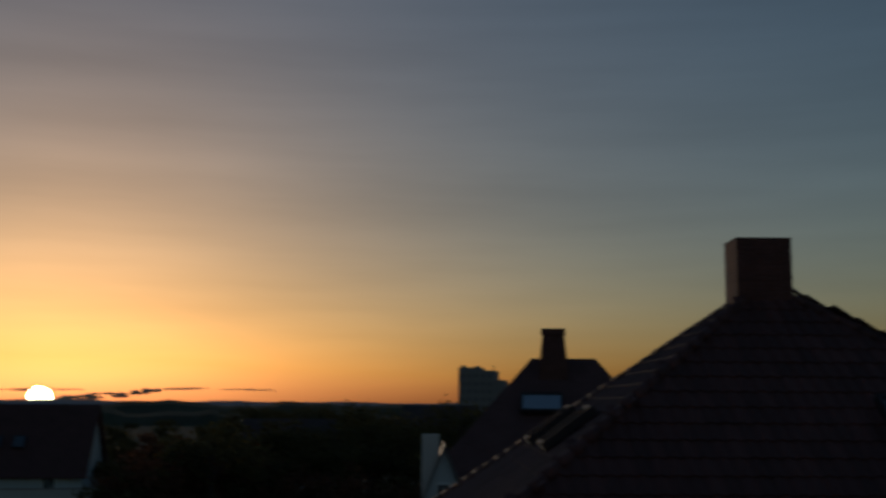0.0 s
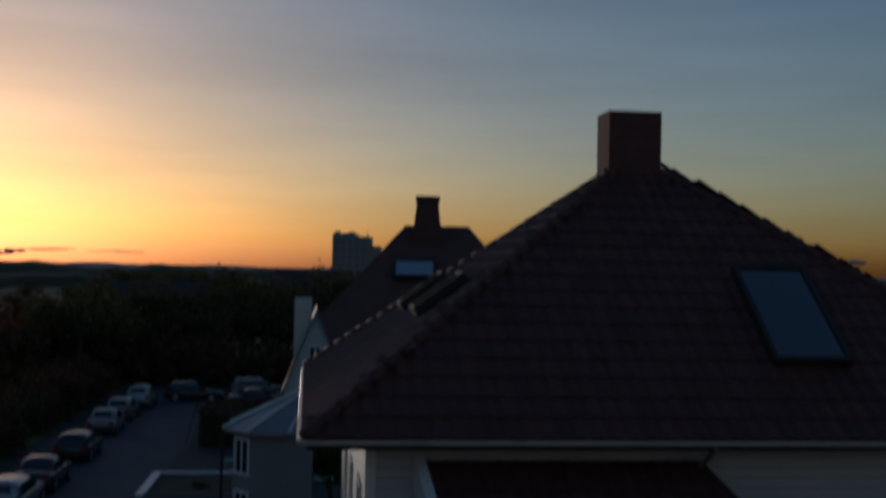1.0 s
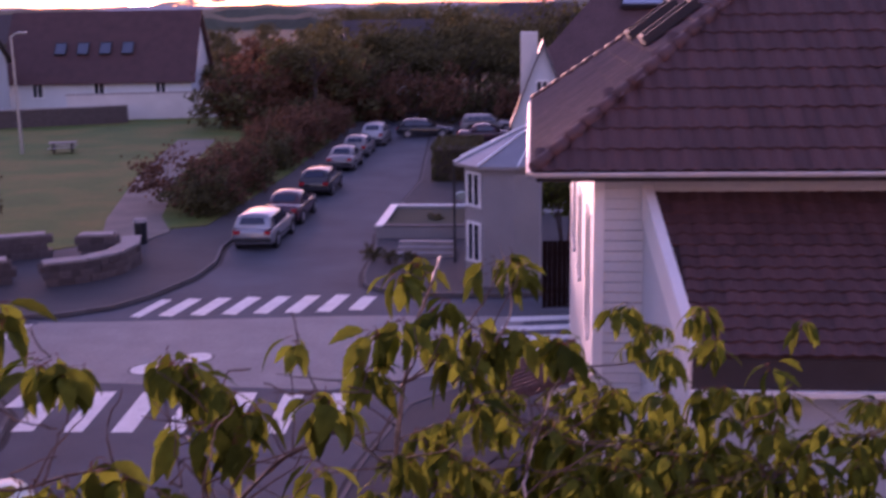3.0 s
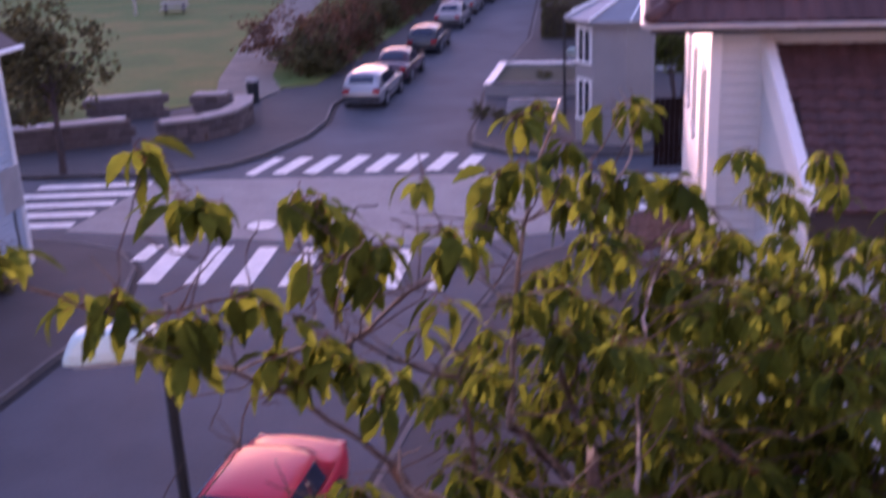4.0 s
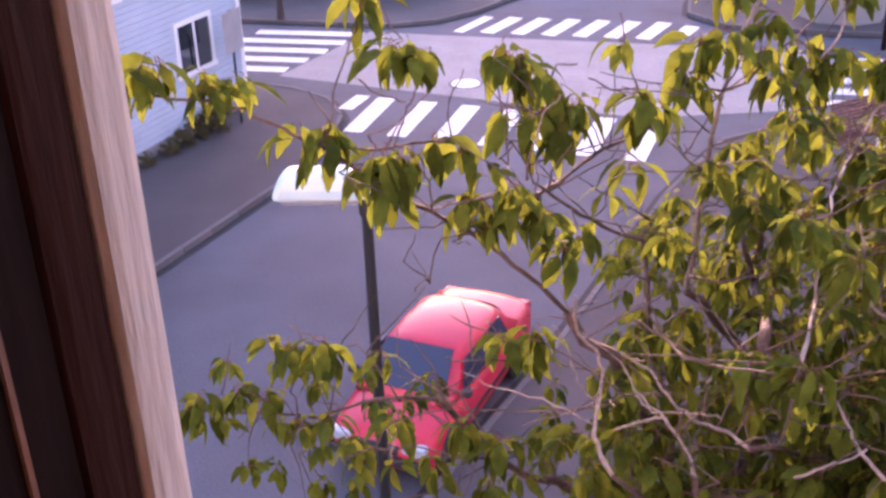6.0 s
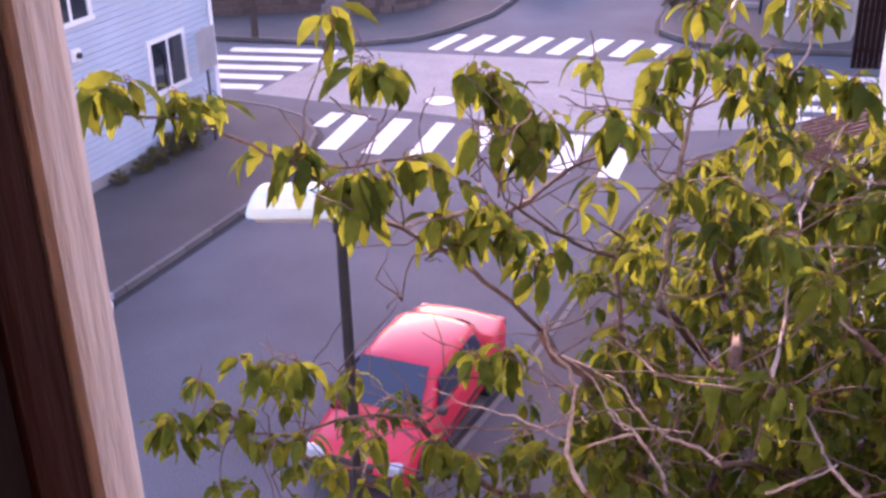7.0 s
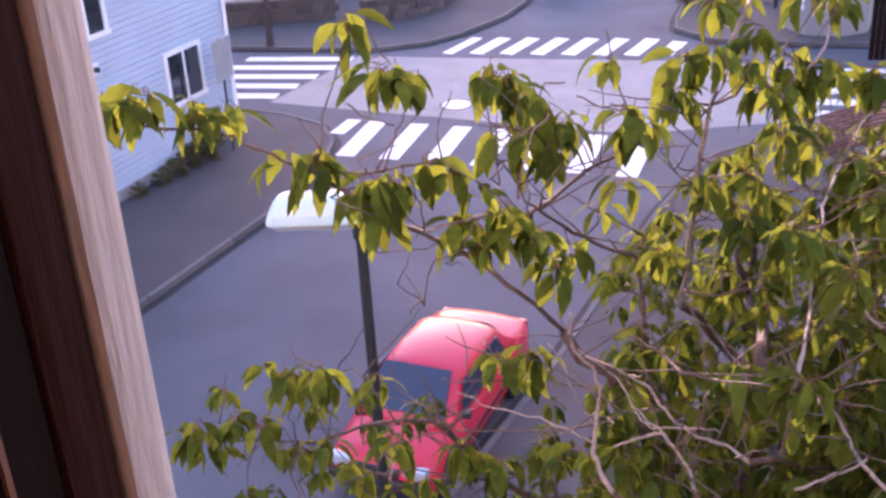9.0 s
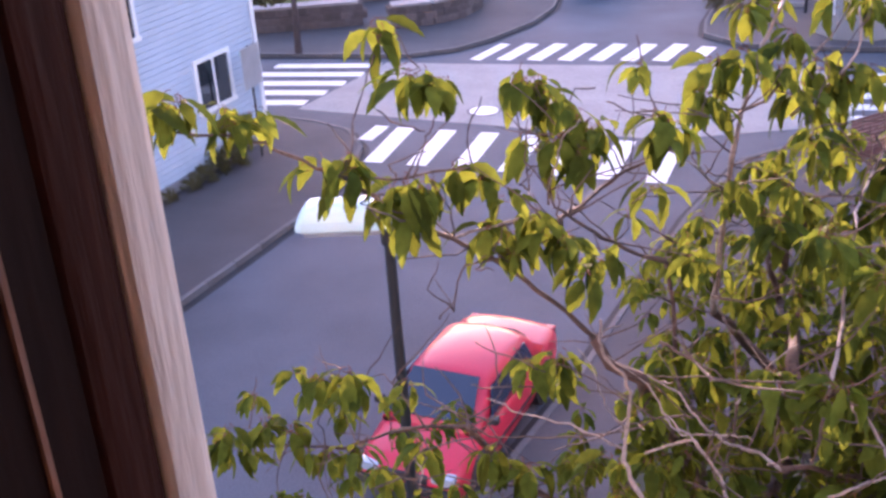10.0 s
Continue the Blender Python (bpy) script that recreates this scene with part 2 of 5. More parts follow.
def rot2(az):
    a = radians(az)
    return Vector((math.cos(a), math.sin(a), 0)), Vector((-math.sin(a), math.cos(a), 0))


# ---- ground, roads and pavements ----
ground = tagged(part("ground", B(-4800, 4800, -300, 4900, -1.0, -0.05), EARTH), "dark level land reaching to the horizon", "ground", kind="structure")
road = tagged(part("road", B(-130, 130, -12, 112, -0.04, 0.0), ASPHALT), "worn grey asphalt streets meeting at a junction", "road", kind="structure")
junction = tagged(part("paved_junction", slab([(-20.0, 24.6), (-16.6, 24.9), (-9.0, 25.6), (-5.0, 28.2), (-5.0, 33.2), (-10.4, 32.4), (-18.0, 30.4), (-20.2, 29.9)], -0.02, 0.006), PAVERS),
                  "raised junction surface of grey paving stones, lightened for sky sheen", "paving", kind="structure")
KERBLINES = {
    "near_left": [(-13.3, -12), (-14.38, 13.2), (-14.75, 18.0), (-15.35, 20.6), (-16.1, 22.2), (-17.2, 23.2), (-18.6, 23.55), (-20.3, 23.5), (-34, 19.4), (-130, -9)],
    "far_left": [(-130, -1), (-36, 26.0), (-22.5, 29.9), (-20.0, 30.6), (-18.7, 31.8), (-18.1, 33.4), (-17.75, 36.0), (-18.0, 38.4), (-18.9, 41.0), (-19.3, 44), (-21.6, 60), (-24.8, 80), (-31, 112)],
    "far_right": [(-26, 112), (-19.0, 78), (-14.9, 59), (-13.9, 50), (-13.2, 44.5), (-12.2, 40.5), (-11.7, 37.6), (-11.2, 36.0), (-9.6, 35.0), (-6.5, 35.4), (130, 76)],
    "near_right": [(130, 68), (-3.4, 28.0), (-5.4, 26.6), (-6.6, 24.6), (-6.7, 21.0), (-6.2, 14.0), (-5.7, -12)],
}
CLOSE = {"near_left": [(-130, -12)], "far_left": [(-130, 112)], "far_right": [(130, 112)], "near_right": [(130, -12)]}
for key, line in KERBLINES.items():
    tagged(part("pavement", slab(line + CLOSE[key], -0.03, 0.12), PAVEMENT), "dark worn asphalt pavement beside the street", "pavement", kind="structure")


def kerb_run(line):
    """Kerb stones along a line, each a piece of its own."""
    run = empty("kerb", Matrix(), "row of grey granite kerb stones along the pavement", "kerb", kind="structure")
    me = mesh_of(B(-0.49, 0.49, -0.055, 0.055, -0.02, 0.14, 0.01), "kerb_stone", KERB)
    for (x0, y0), (x1, y1) in zip(line, line[1:]):
        ln = math.hypot(x1 - x0, y1 - y0)
        n = max(1, round(ln))
        for i in range(n):
            f = (i + 0.5) / n
            x, y = x0 + (x1 - x0) * f, y0 + (y1 - y0) * f
            if not (-40 < x < 12 and 2 < y < 70):
                continue
            k = new("kerb_stone", me)
            k.parent = run
            k.matrix_basis = pose(x, y, random.uniform(-0.004, 0.004), 0, 0, math.degrees(math.atan2(y1 - y0, x1 - x0)) + random.uniform(-0.6, 0.6)) @ Matrix.Diagonal((ln / n, 1, 1, 1))


for line in KERBLINES.values():
    kerb_run(line)
    shade = bmesh.new()                        # dark strip painted as the kerb's shade, on the road side
    for (x0, y0), (x1, y1) in zip(line, line[1:]):
        ln = math.hypot(x1 - x0, y1 - y0)
        box(shade, 0, ln + 0.02, -0.24, -0.058, 0.0005, 0.003, 0, pose(x0, y0, 0, 0, 0, math.degrees(math.atan2(y1 - y0, x1 - x0))))
    tagged(part("kerb_shade", shade, KERBSHADE), "dark strip painted as shade along the kerb", "gutter", kind="structure")


def crosswalk(bars, label):
    """bars: centre x, y, length, width, direction in degrees."""
    cw = empty("crosswalk", pose(0, 0, 0.006), label, "crosswalk", "zebra crossings", "structure")
    for x, y, ln, w, az in bars:
        part("bar", B(-ln / 2, ln / 2, -w / 2, w / 2, 0.001, 0.006, 0, pose(x, y, 0, 0, 0, az)), ROADPAINT, cw)
    return cw


crosswalk([(-17.5 + 0.98 * i + (0.06 if i == 0 else 0), 32.12 + 0.27 * i - (0.12 if i == 7 else 0), 2.15 if i < 7 else 1.7, 0.5 if i else 0.38, 89 + 0.2 * i) for i in range(8)],
          "white striped zebra crossing at the mouth of the far street")
crosswalk([(-16.55, 23.5, 1.2, 0.42, 99)] + [(-15.6 + 1.21 * i, 22.85 + 0.2 * i, 2.75, 0.52, 103.4 - 0.6 * i) for i in range(7)],
          "white striped zebra crossing over the street below")
crosswalk([(-21.9 - 0.02 * i, 24.62 + 1.07 * i, 3.7, 0.5, 18) for i in range(5)], "white striped zebra crossing beside the corner house")
crosswalk([(-4.2, 29.0 + 1.05 * i, 2.8, 0.5, 17) for i in range(5)], "white striped zebra crossing half hidden by the tree")
for x, y in ((-14.56, 26.26), (-13.6, 27.49)):
    cov = empty("manhole_cover", pose(x, y, 0.007), "pale round manhole cover set in the paving", "manhole", "manhole covers")
    part("cover", cyl(bmesh.new(), (0, 0, -0.02), (0, 0, 0.008), 0.42, 28), ROADPAINT, cov)
    part("rim", cyl(bmesh.new(), (0, 0, -0.02), (0, 0, 0.004), 0.5, 28), KERB, cov)


tagged(part("garden_bed", slab([(-4.4, 1.0), (-4.5, 8.0), (-4.3, 13.2), (9.0, 14.6), (9.0, 1.0)], 0.1, 0.16), EARTH), "dark earth of the garden under the tree", "garden", kind="structure")

# ---- neighbouring house with the red tiled roof ----
AZ = 8.5
HW, HD, HZ, RISE = 13.2, 11.6, 7.38, 4.65    # eaves rectangle, eaves height, rise of the roof
house = empty("house", pose(-2.14, 15.4, 0, 0, 0, AZ), "white clad house with a dark red tiled hip roof", "house")


def clad_wall(parent, p, q, z0, z1, inward, board=0.16, label="", step=0.02, paint=None):
    """A wall of horizontal boards from p to q; inward is the unit vector into the house."""
    p, q, inward = Vector((*p, 0)), Vector((*q, 0)), Vector((*inward, 0))
    bm = bmesh.new()
    n = max(1, round((z1 - z0) / board))
    h = (z1 - z0) / n
    prof = []
    for i in range(n):
        prof += [(-step, z0 + i * h), (-0.4 * step, z0 + (i + 1) * h - 0.022), (0.014, z0 + (i + 1) * h - 0.016), (0.014, z0 + (i + 1) * h - 0.002)]
    prof += [(0.2, z1), (0.2, z0)]
    rings = [[bm.verts.new(e + inward * o + Vector((0, 0, z))) for o, z in prof] for e in (p, q)]
    m = len(prof)
    for k in range(m):
        bm.faces.new((rings[0][k], rings[0][(k + 1) % m], rings[1][(k + 1) % m], rings[1][k]))
    bm.faces.new(rings[0])
    bm.faces.new(rings[1][::-1])
    bmesh.ops.recalc_face_normals(bm, faces=bm.faces)
    return part("wall", bm, paint or WHITEWOOD, parent, label)


def window(parent, m, w, h, panes=2, frame_mat=None, fw=0.09):
    """A casement window in the x-z plane facing -y, its lower left corner at the pose m."""
    fm = frame_mat or WHITETRIM
    win = new("window")
    win.parent, win.matrix_basis = parent, m
    bm = bmesh.new()
    box(bm, -fw, w + fw, -0.05, 0.02, h, h + fw)
    box(bm, -fw - 0.03, w + fw + 0.03, -0.08, 0.02, -fw, 0)
    box(bm, -fw, 0, -0.05, 0.02, 0, h)
    box(bm, w, w + fw, -0.05, 0.02, 0, h)
    for i in range(1, panes):
        box(bm, w * i / panes - 0.045, w * i / panes + 0.045, -0.046, 0.02, 0, h)
    part("window_frame", bm, fm, win)
    for i in range(panes):
        part("pane", B(w * i / panes + 0.047, w * (i + 1) / panes - 0.047, -0.04, -0.026, 0.002, h - 0.002), GLASS, win)
    return win


I = 0.92                                     # eaves overhang
clad_wall(house, (I, 0.6), (HW - I, 0.6), 0, HZ - 0.17, (0, 1), label="white clad front wall")
clad_wall(house, (I, HD - 0.6), (I, 0.62), 0, HZ - 0.17, (1, 0))
clad_wall(house, (HW - I, 0.62), (HW - I, HD - 0.6), 0, HZ - 0.17, (-1, 0))
clad_wall(house, (HW - I, HD - 0.6), (I, HD - 0.6), 0, HZ - 0.17, (0, -1))
part("corner_board", B(I - 0.035, I + 0.12, 0.555, 0.72, 0, HZ - 0.18), WHITETRIM, house)
for k, (v, z, w, h) in enumerate(((1.9, 4.4, 0.9, 1.9), (5.0, 4.6, 0.9, 1.5), (7.6, 4.6, 0.9, 1.5), (1.9, 1.4, 0.9, 1.5), (5.0, 1.4, 0.9, 1.5))):
    window(house, pose(I, v + w, z, 0, 0, -90), w, h)
AP, AQ = Vector((6.25, HD / 2, HZ + RISE)), Vector((6.6, HD / 2, HZ + RISE))
core = bmesh.new()
solid(core, [(0, 0, HZ), (HW, 0, HZ), (HW, HD, HZ), (0, HD, HZ), AP, AQ, (0, 0, HZ - 0.05), (HW, 0, HZ - 0.05), (HW, HD, HZ - 0.05), (0, HD, HZ - 0.05)],
      [(0, 1, 5, 4), (1, 2, 5), (2, 3, 4, 5), (3, 0, 4), (0, 1, 7, 6), (1, 2, 8, 7), (2, 3, 9, 8), (3, 0, 6, 9), (6, 7, 8, 9)])
roof = part("roof", core, UNDERLAY, house, "dark red tiled hip roof")
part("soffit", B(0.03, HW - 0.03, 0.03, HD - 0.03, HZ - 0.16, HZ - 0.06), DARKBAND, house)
for nm, (x0, x1, y0, y1) in (("front", (-0.06, HW + 0.06, -0.12, -0.005)), ("side", (-0.12, -0.005, 0, HD)), ("right", (HW + 0.005, HW + 0.12, 0, HD)), ("rear", (-0.06, HW + 0.06, HD + 0.005, HD + 0.12))):
    part("gutter", B(x0, x1, y0, y1, HZ - 0.085, HZ - 0.01, 0.02), STEEL, house, "pale metal gutter")
ch = new("chimney")
ch.parent = house
ch["label"] = "broad square sooty brick chimney"
CX, CY = 6.34, 5.9
for z in range(21):
    z0 = HZ + 3.5 + z * 0.1
    g = 0.004 * (z % 2)
    part("course", B(CX - 0.53 - g, CX + 0.53 + g, CY - 0.45 - g, CY + 0.45 + g, z0, z0 + 0.096, 0.006), BRICK, ch)
part("crown", B(CX - 0.54, CX + 0.54, CY - 0.46, CY + 0.46, HZ + 5.6, HZ + 5.64, 0.012), BRICK, ch)


def plane_pose(o, xdir, up):
    """A pose with x along the eaves, y up the slope and z out of the roof."""
    x, y = Vector(xdir).normalized(), Vector(up).normalized()
    z = x.cross(y)
    return Matrix.Translation(o) @ Matrix((x, y, z)).transposed().to_4x4()


SLF = math.hypot(HD / 2, RISE)
SLS = math.hypot(6.25, RISE)
FRONT = plane_pose((0, 0, HZ), (1, 0, 0), (0, HD / 2, RISE))
LEFT = plane_pose((0, HD, HZ), (0, -1, 0), (6.25, 0, RISE))
RIGHT = plane_pose((HW, 0, HZ), (0, 1, 0), (-6.25, 0, RISE))


def roof_window(parent, m, w, h, label, glass=None):
    rw = new("roof_window")
    rw.parent, rw.matrix_basis = parent, m
    rw["label"] = label
    bm = bmesh.new()
    for x0, x1, y0, y1 in ((-0.08, w + 0.08, -0.08, 0), (-0.08, w + 0.08, h, h + 0.08), (-0.08, 0, 0, h), (w, w + 0.08, 0, h)):
        box(bm, x0, x1, y0, y1, 0.0, 0.17)
    part("frame", bm, DARKBAND, rw)
    part("pane", B(0.002, w - 0.002, 0.002, h - 0.002, 0.1, 0.13), glass or SKYGLASS, rw)
    return rw


sk = math.hypot(1, RISE / (HD / 2))
roof_window(house, FRONT @ pose(7.45, 1.25 * sk, 0.05), 1.15, 1.75 * sk, "large blue-grey roof window")
sl = math.hypot(1, RISE / 6.25)
roof_window(house, LEFT @ pose(HD - 5.2, 2.1 * sl, 0.08), 0.8, 0.8 * sl, "roof window seen edge on")
roof_window(house, LEFT @ pose(HD - 8.2, 2.1 * sl, 0.08), 0.8, 0.8 * sl, "roof window seen edge on")

# lean-to wing in front, with its own tiled roof
WA, WB, WC, WD = Vector((1.64, 0.58, 6.98)), Vector((6.0, 0.58, 6.98)), Vector((7.15, -2.27, 5.38)), Vector((2.0, -2.27, 5.38))
wing = new("wing")
wing.parent = house
wing["label"] = "lean-to wing with a red tiled roof"
solid(wb := bmesh.new(), [WA, WB, WC, WD] + [v - Vector((0, 0, 0.1)) for v in (WA, WB, WC, WD)],
      [(0, 1, 2, 3), (4, 5, 6, 7), (0, 1, 5, 4), (1, 2, 6, 5), (2, 3, 7, 6), (3, 0, 4, 7)])
part("roof", wb, UNDERLAY, wing)
sw = bmesh.new()
solid(sw, [(1.63, 0.59, 0), (2.0, -2.24, 0), (2.0, -2.24, 5.28), (1.63, 0.59, 6.88), (1.79, 0.59, 0), (2.16, -2.24, 0), (2.16, -2.24, 5.28), (1.79, 0.59, 6.88)],
      [(0, 1, 2, 3), (4, 5, 6, 7), (0, 1, 5, 4), (1, 2, 6, 5), (2, 3, 7, 6), (3, 0, 4, 7)])
part("side_wall", sw, WHITEWOOD, wing)
# white front wall, its blue shade put into the material
part("front_wall", B(2.17, 7.0, -2.0, -1.8, 0, 5.0), SHADEDWOOD, wing)
part("right_wall", B(6.8, 7.0, -1.79, 0.58, 0, 5.4), WHITEWOOD, wing)
part("fascia", B(1.98, 7.2, -2.3, -2.2, 4.93, 5.34), DARKBAND, wing, "dark gutter board")
part("gutter", B(1.94, 7.3, -2.4, -2.31, 4.86, 4.95, 0.02), WHITETRIM, wing, "white gutter")
vb = bmesh.new()
o = Vector((-0.05, 0, 0))
solid(vb, [WA + o + Vector((0, 0, 0.1)), WD + o + Vector((0, 0, 0.1)), WD + o - Vector((0, 0, 0.42)), WA + o - Vector((0, 0, 0.42)),
           WA + Vector((0.1, 0, 0.1)), WD + Vector((0.1, 0, 0.1)), WD + Vector((-0.01, 0, -0.42)), WA + Vector((-0.01, 0, -0.42))],
      [(0, 1, 2, 3), (4, 5, 6, 7), (0, 1, 5, 4), (1, 2, 6, 5), (2, 3, 7, 6), (3, 0, 4, 7)])
part("barge_board", vb, WHITETRIM, wing, "pale blue-white barge board")
dp = bmesh.new()
tube(dp, [(6.0, 0.0, HZ - 0.1), (6.0, 0.25, HZ - 0.3), (5.85, 0.5, HZ - 0.55), (5.7, 0.45, HZ - 0.95)], [0.045] * 4, 10)
part("downpipe", dp, STEEL, wing)
# small tiled canopy by the side wall
cn = new("canopy")
cn.parent = house
solid(cb := bmesh.new(), [(0.8, 2.6, 3.5), (0.8, 4.4, 3.5), (-0.5, 4.4, 3.0), (-0.5, 2.6, 3.0), (0.8, 2.6, 3.35), (0.8, 4.4, 3.35), (-0.5, 4.4, 2.85), (-0.5, 2.6, 2.85)],
      [(0, 1, 2, 3), (4, 5, 6, 7), (0, 1, 5, 4), (1, 2, 6, 5), (2, 3, 7, 6), (3, 0, 4, 7)])
part("canopy_roof", cb, BROWNROOF, cn)
for i in range(9):
    part("tile_rib", tube(bmesh.new(), [(0.79, 2.66 + 0.21 * i, 3.51), (-0.51, 2.66 + 0.21 * i, 3.01)], [0.035, 0.035], 6), BROWNROOF, cn)
part("bracket", B(0.3, 0.79, 2.7, 2.8, 2.9, 3.15), WHITETRIM, cn)
part("bracket", B(0.3, 0.79, 4.2, 4.3, 2.9, 3.15), WHITETRIM, cn)


# ---- houses beyond ----
def hip_house(m, w, d, ez, rz, ridge, wall, roofm, label, group="", over=0.4):
    """Walls w by d, eaves at ez, ridge at rz along x with the given half length."""
    hs = empty("house", m, label, "house", group)
    part("wall", B(0, w, 0, d, 0, ez), wall, hs)
    a, c = w / 2 - ridge, w / 2 + ridge
    bm = bmesh.new()
    solid(bm, [(-over, -over, ez), (w + over, -over, ez), (w + over, d + over, ez), (-over, d + over, ez), (a, d / 2, rz), (c, d / 2, rz),
               (-over, -over, ez - 0.15), (w + over, -over, ez - 0.15), (w + over, d + over, ez - 0.15), (-over, d + over, ez - 0.15)],
          [(0, 1, 5, 4), (1, 2, 5), (2, 3, 4, 5), (3, 0, 4), (0, 1, 7, 6), (1, 2, 8, 7), (2, 3, 9, 8), (3, 0, 6, 9), (6, 7, 8, 9)])
    part("roof", bm, roofm, hs)
    return hs


h2 = hip_house(pose(-9.08, 63.64, -7.3, 0, 0, 2) @ Matrix.Scale(1.75, 4), 8.2, 7.4, 7.4, 11.42, 1.15, RENDER_WALL, BROWNROOF, "house with a steep brown hip roof and a tapering chimney")
c2 = bmesh.new()
loft(c2, [[(3.75 + s * x, 3.3 + s * y, z) for x, y in ((-0.5, -0.4), (0.5, -0.4), (0.5, 0.4), (-0.5, 0.4))] for s, z in ((1.0, 10.6), (1.0, 11.2), (0.78, 12.2), (0.86, 12.25), (0.86, 12.46))])
part("chimney", c2, BRICK, h2, "tapering rendered chimney")
roof_window(h2, plane_pose((0, -0.4, 7.62), (1, 0, 0), (0, 4.1, 3.8)) @ pose(2.7, 2.75, 0.03), 1.3, 0.75, "bright roof window mirroring the sky", MIRRORGLASS)
for x in (1.2, 3.2, 5.4):
    window(h2, pose(x, 0, 4.6), 1.0, 1.3)

# white gabled house farther up the street
h3 = empty("house", pose(-8.28, 50, 0, 0, 0, 8) @ Matrix.Diagonal((0.56, 0.8, 1.03, 1)), "white gabled house with a tall white chimney", "house")
solid(hb := bmesh.new(), [(0, 0, 0), (5, 0, 0), (5, 8, 0), (0, 8, 0), (0, 0, 4.2), (5, 0, 4.2), (5, 8, 4.2), (0, 8, 4.2), (2.5, 0, 7.6), (2.5, 8, 7.6)],
      [(0, 1, 5, 8, 4), (2, 3, 7, 9, 6), (0, 4, 7, 3), (1, 2, 6, 5), (4, 8, 9, 7), (5, 6, 9, 8), (0, 3, 2, 1)])
part("wall", hb, WHITEWOOD, h3)
for s in (-1, 1):
    rb = bmesh.new()
    e = 2.5 + s * 2.9
    solid(rb, [(2.5, -0.35, 7.72), (e, -0.35, 3.75), (e, 8.35, 3.75), (2.5, 8.35, 7.72), (2.5, -0.35, 7.62), (e, -0.35, 3.63), (e, 8.35, 3.63), (2.5, 8.35, 7.62)],
          [(0, 1, 2, 3), (4, 5, 6, 7), (0, 1, 5, 4), (1, 2, 6, 5), (2, 3, 7, 6), (3, 0, 4, 7)])
    part("roof_slope", rb, DARKROOF, h3)
part("chimney", B(0.7, 2.1, 0.1, 1.3, 3.5, 8.17, 0.03), RENDER_WALL, h3)
window(h3, pose(2.0, 0, 4.8), 0.9, 1.2)
window(h3, pose(1.0, 0, 1.5), 0.9, 1.2)
window(h3, pose(3.1, 0, 1.5), 0.9, 1.2)

# grey house with a faceted bay and zinc roof
bay = empty("bay_house", pose(-6.5, 37.6, 0, 0, 0, 3), "grey faceted bay with a pale zinc roof", "house")
R8 = 1.4
ring = [(R8 * math.cos(radians(a)), R8 * math.sin(radians(a))) for a in (22.5 + 45 * k for k in range(8))]
part("wall", slab(ring, 0, 4.35), GREYWALL, bay)
for k in range(8):
    (x0, y0), (x1, y1) = ring[k], ring[(k + 1) % 8]
    f = 1.27
    rb = bmesh.new()
    solid(rb, [(x0 * f, y0 * f, 4.36), (x1 * f, y1 * f, 4.36), (1.3, 1.0, 5.75), (x0 * f, y0 * f, 4.26), (x1 * f, y1 * f, 4.26), (1.3, 1.0, 5.6)],
          [(0, 1, 2), (3, 4, 5), (0, 1, 4, 3), (1, 2, 5, 4), (2, 0, 3, 5)])
    part("roof_panel", rb, ZINC, bay)
    part("roof_seam", tube(bmesh.new(), [(x0 * f, y0 * f, 4.4), (1.3, 1.0, 5.78)], [0.045, 0.03], 6), WHITETRIM, bay)
for k in (4,):
    (x0, y0), (x1, y1) = ring[k], ring[k + 1]
    ang = math.degrees(math.atan2(y1 - y0, x1 - x0))
    d = Vector((x1 - x0, y1 - y0, 0)).normalized()
    p = Vector((x0, y0, 0)) + d * 0.22
    for z, hh in ((2.95, 1.05), (1.0, 1.25)):
        window(bay, pose(p.x, p.y, z, 0, 0, ang), 0.62, hh)
part("rear_wing", B(-1.0, 0.6, 1.0, 6, 0, 4.2), GREYWALL, bay)
part("rear_roof", B(-1.2, 0.8, 1.5, 6.3, 4.21, 4.35), ZINC, bay)

# white corner house across the street
corner = empty("corner_house", pose(-19.0, 21.95, 0.1, 0, 0, 96), "white timber clad house on the street corner", "house")
clad_wall(corner, (-24, 0), (0, 0), 0, 5.7, (0, 1), board=0.15, label="white horizontal cladding with blue shade in its colour", step=0.013, paint=SHADEDWOOD)
clad_wall(corner, (0, 0.01), (0, 9), 0, 5.7, (-1, 0), board=0.13)
part("corner_board", B(-0.1, 0.035, -0.035, 0.12, 0, 5.7), WHITETRIM, corner)
part("plinth", B(-24, -0.02, -0.03, 0.0, 0, 0.28), GREYWALL, corner)
rb = bmesh.new()
solid(rb, [(-24.3, -0.45, 5.6), (0.4, -0.45, 5.6), (0.4, 9.4, 5.6), (-24.3, 9.4, 5.6), (-24.3, 4.5, 9.0), (0.4, 4.5, 9.0)], [(0, 1, 5, 4), (2, 3, 4, 5), (1, 2, 5), (3, 0, 4), (0, 3, 2, 1)])
part("roof", rb, DARKROOF, corner)
window(corner, pose(-2.72, 0, 1.62), 1.32, 1.18, fw=0.11)
window(corner, pose(-5.9, 0, 4.0), 1.2, 1.15, fw=0.11)
window(corner, pose(-9.4, 0, 1.62), 1.32, 1.18, fw=0.11)
part("downpipe", tube(bmesh.new(), [(-0.2, -0.09, 0.05), (-0.2, -0.09, 2.6), (-0.17, -0.1, 2.7), (-0.17, -0.1, 5.4), (-0.2, -0.35, 5.6)], [0.04] * 5, 10), WHITETRIM, corner)
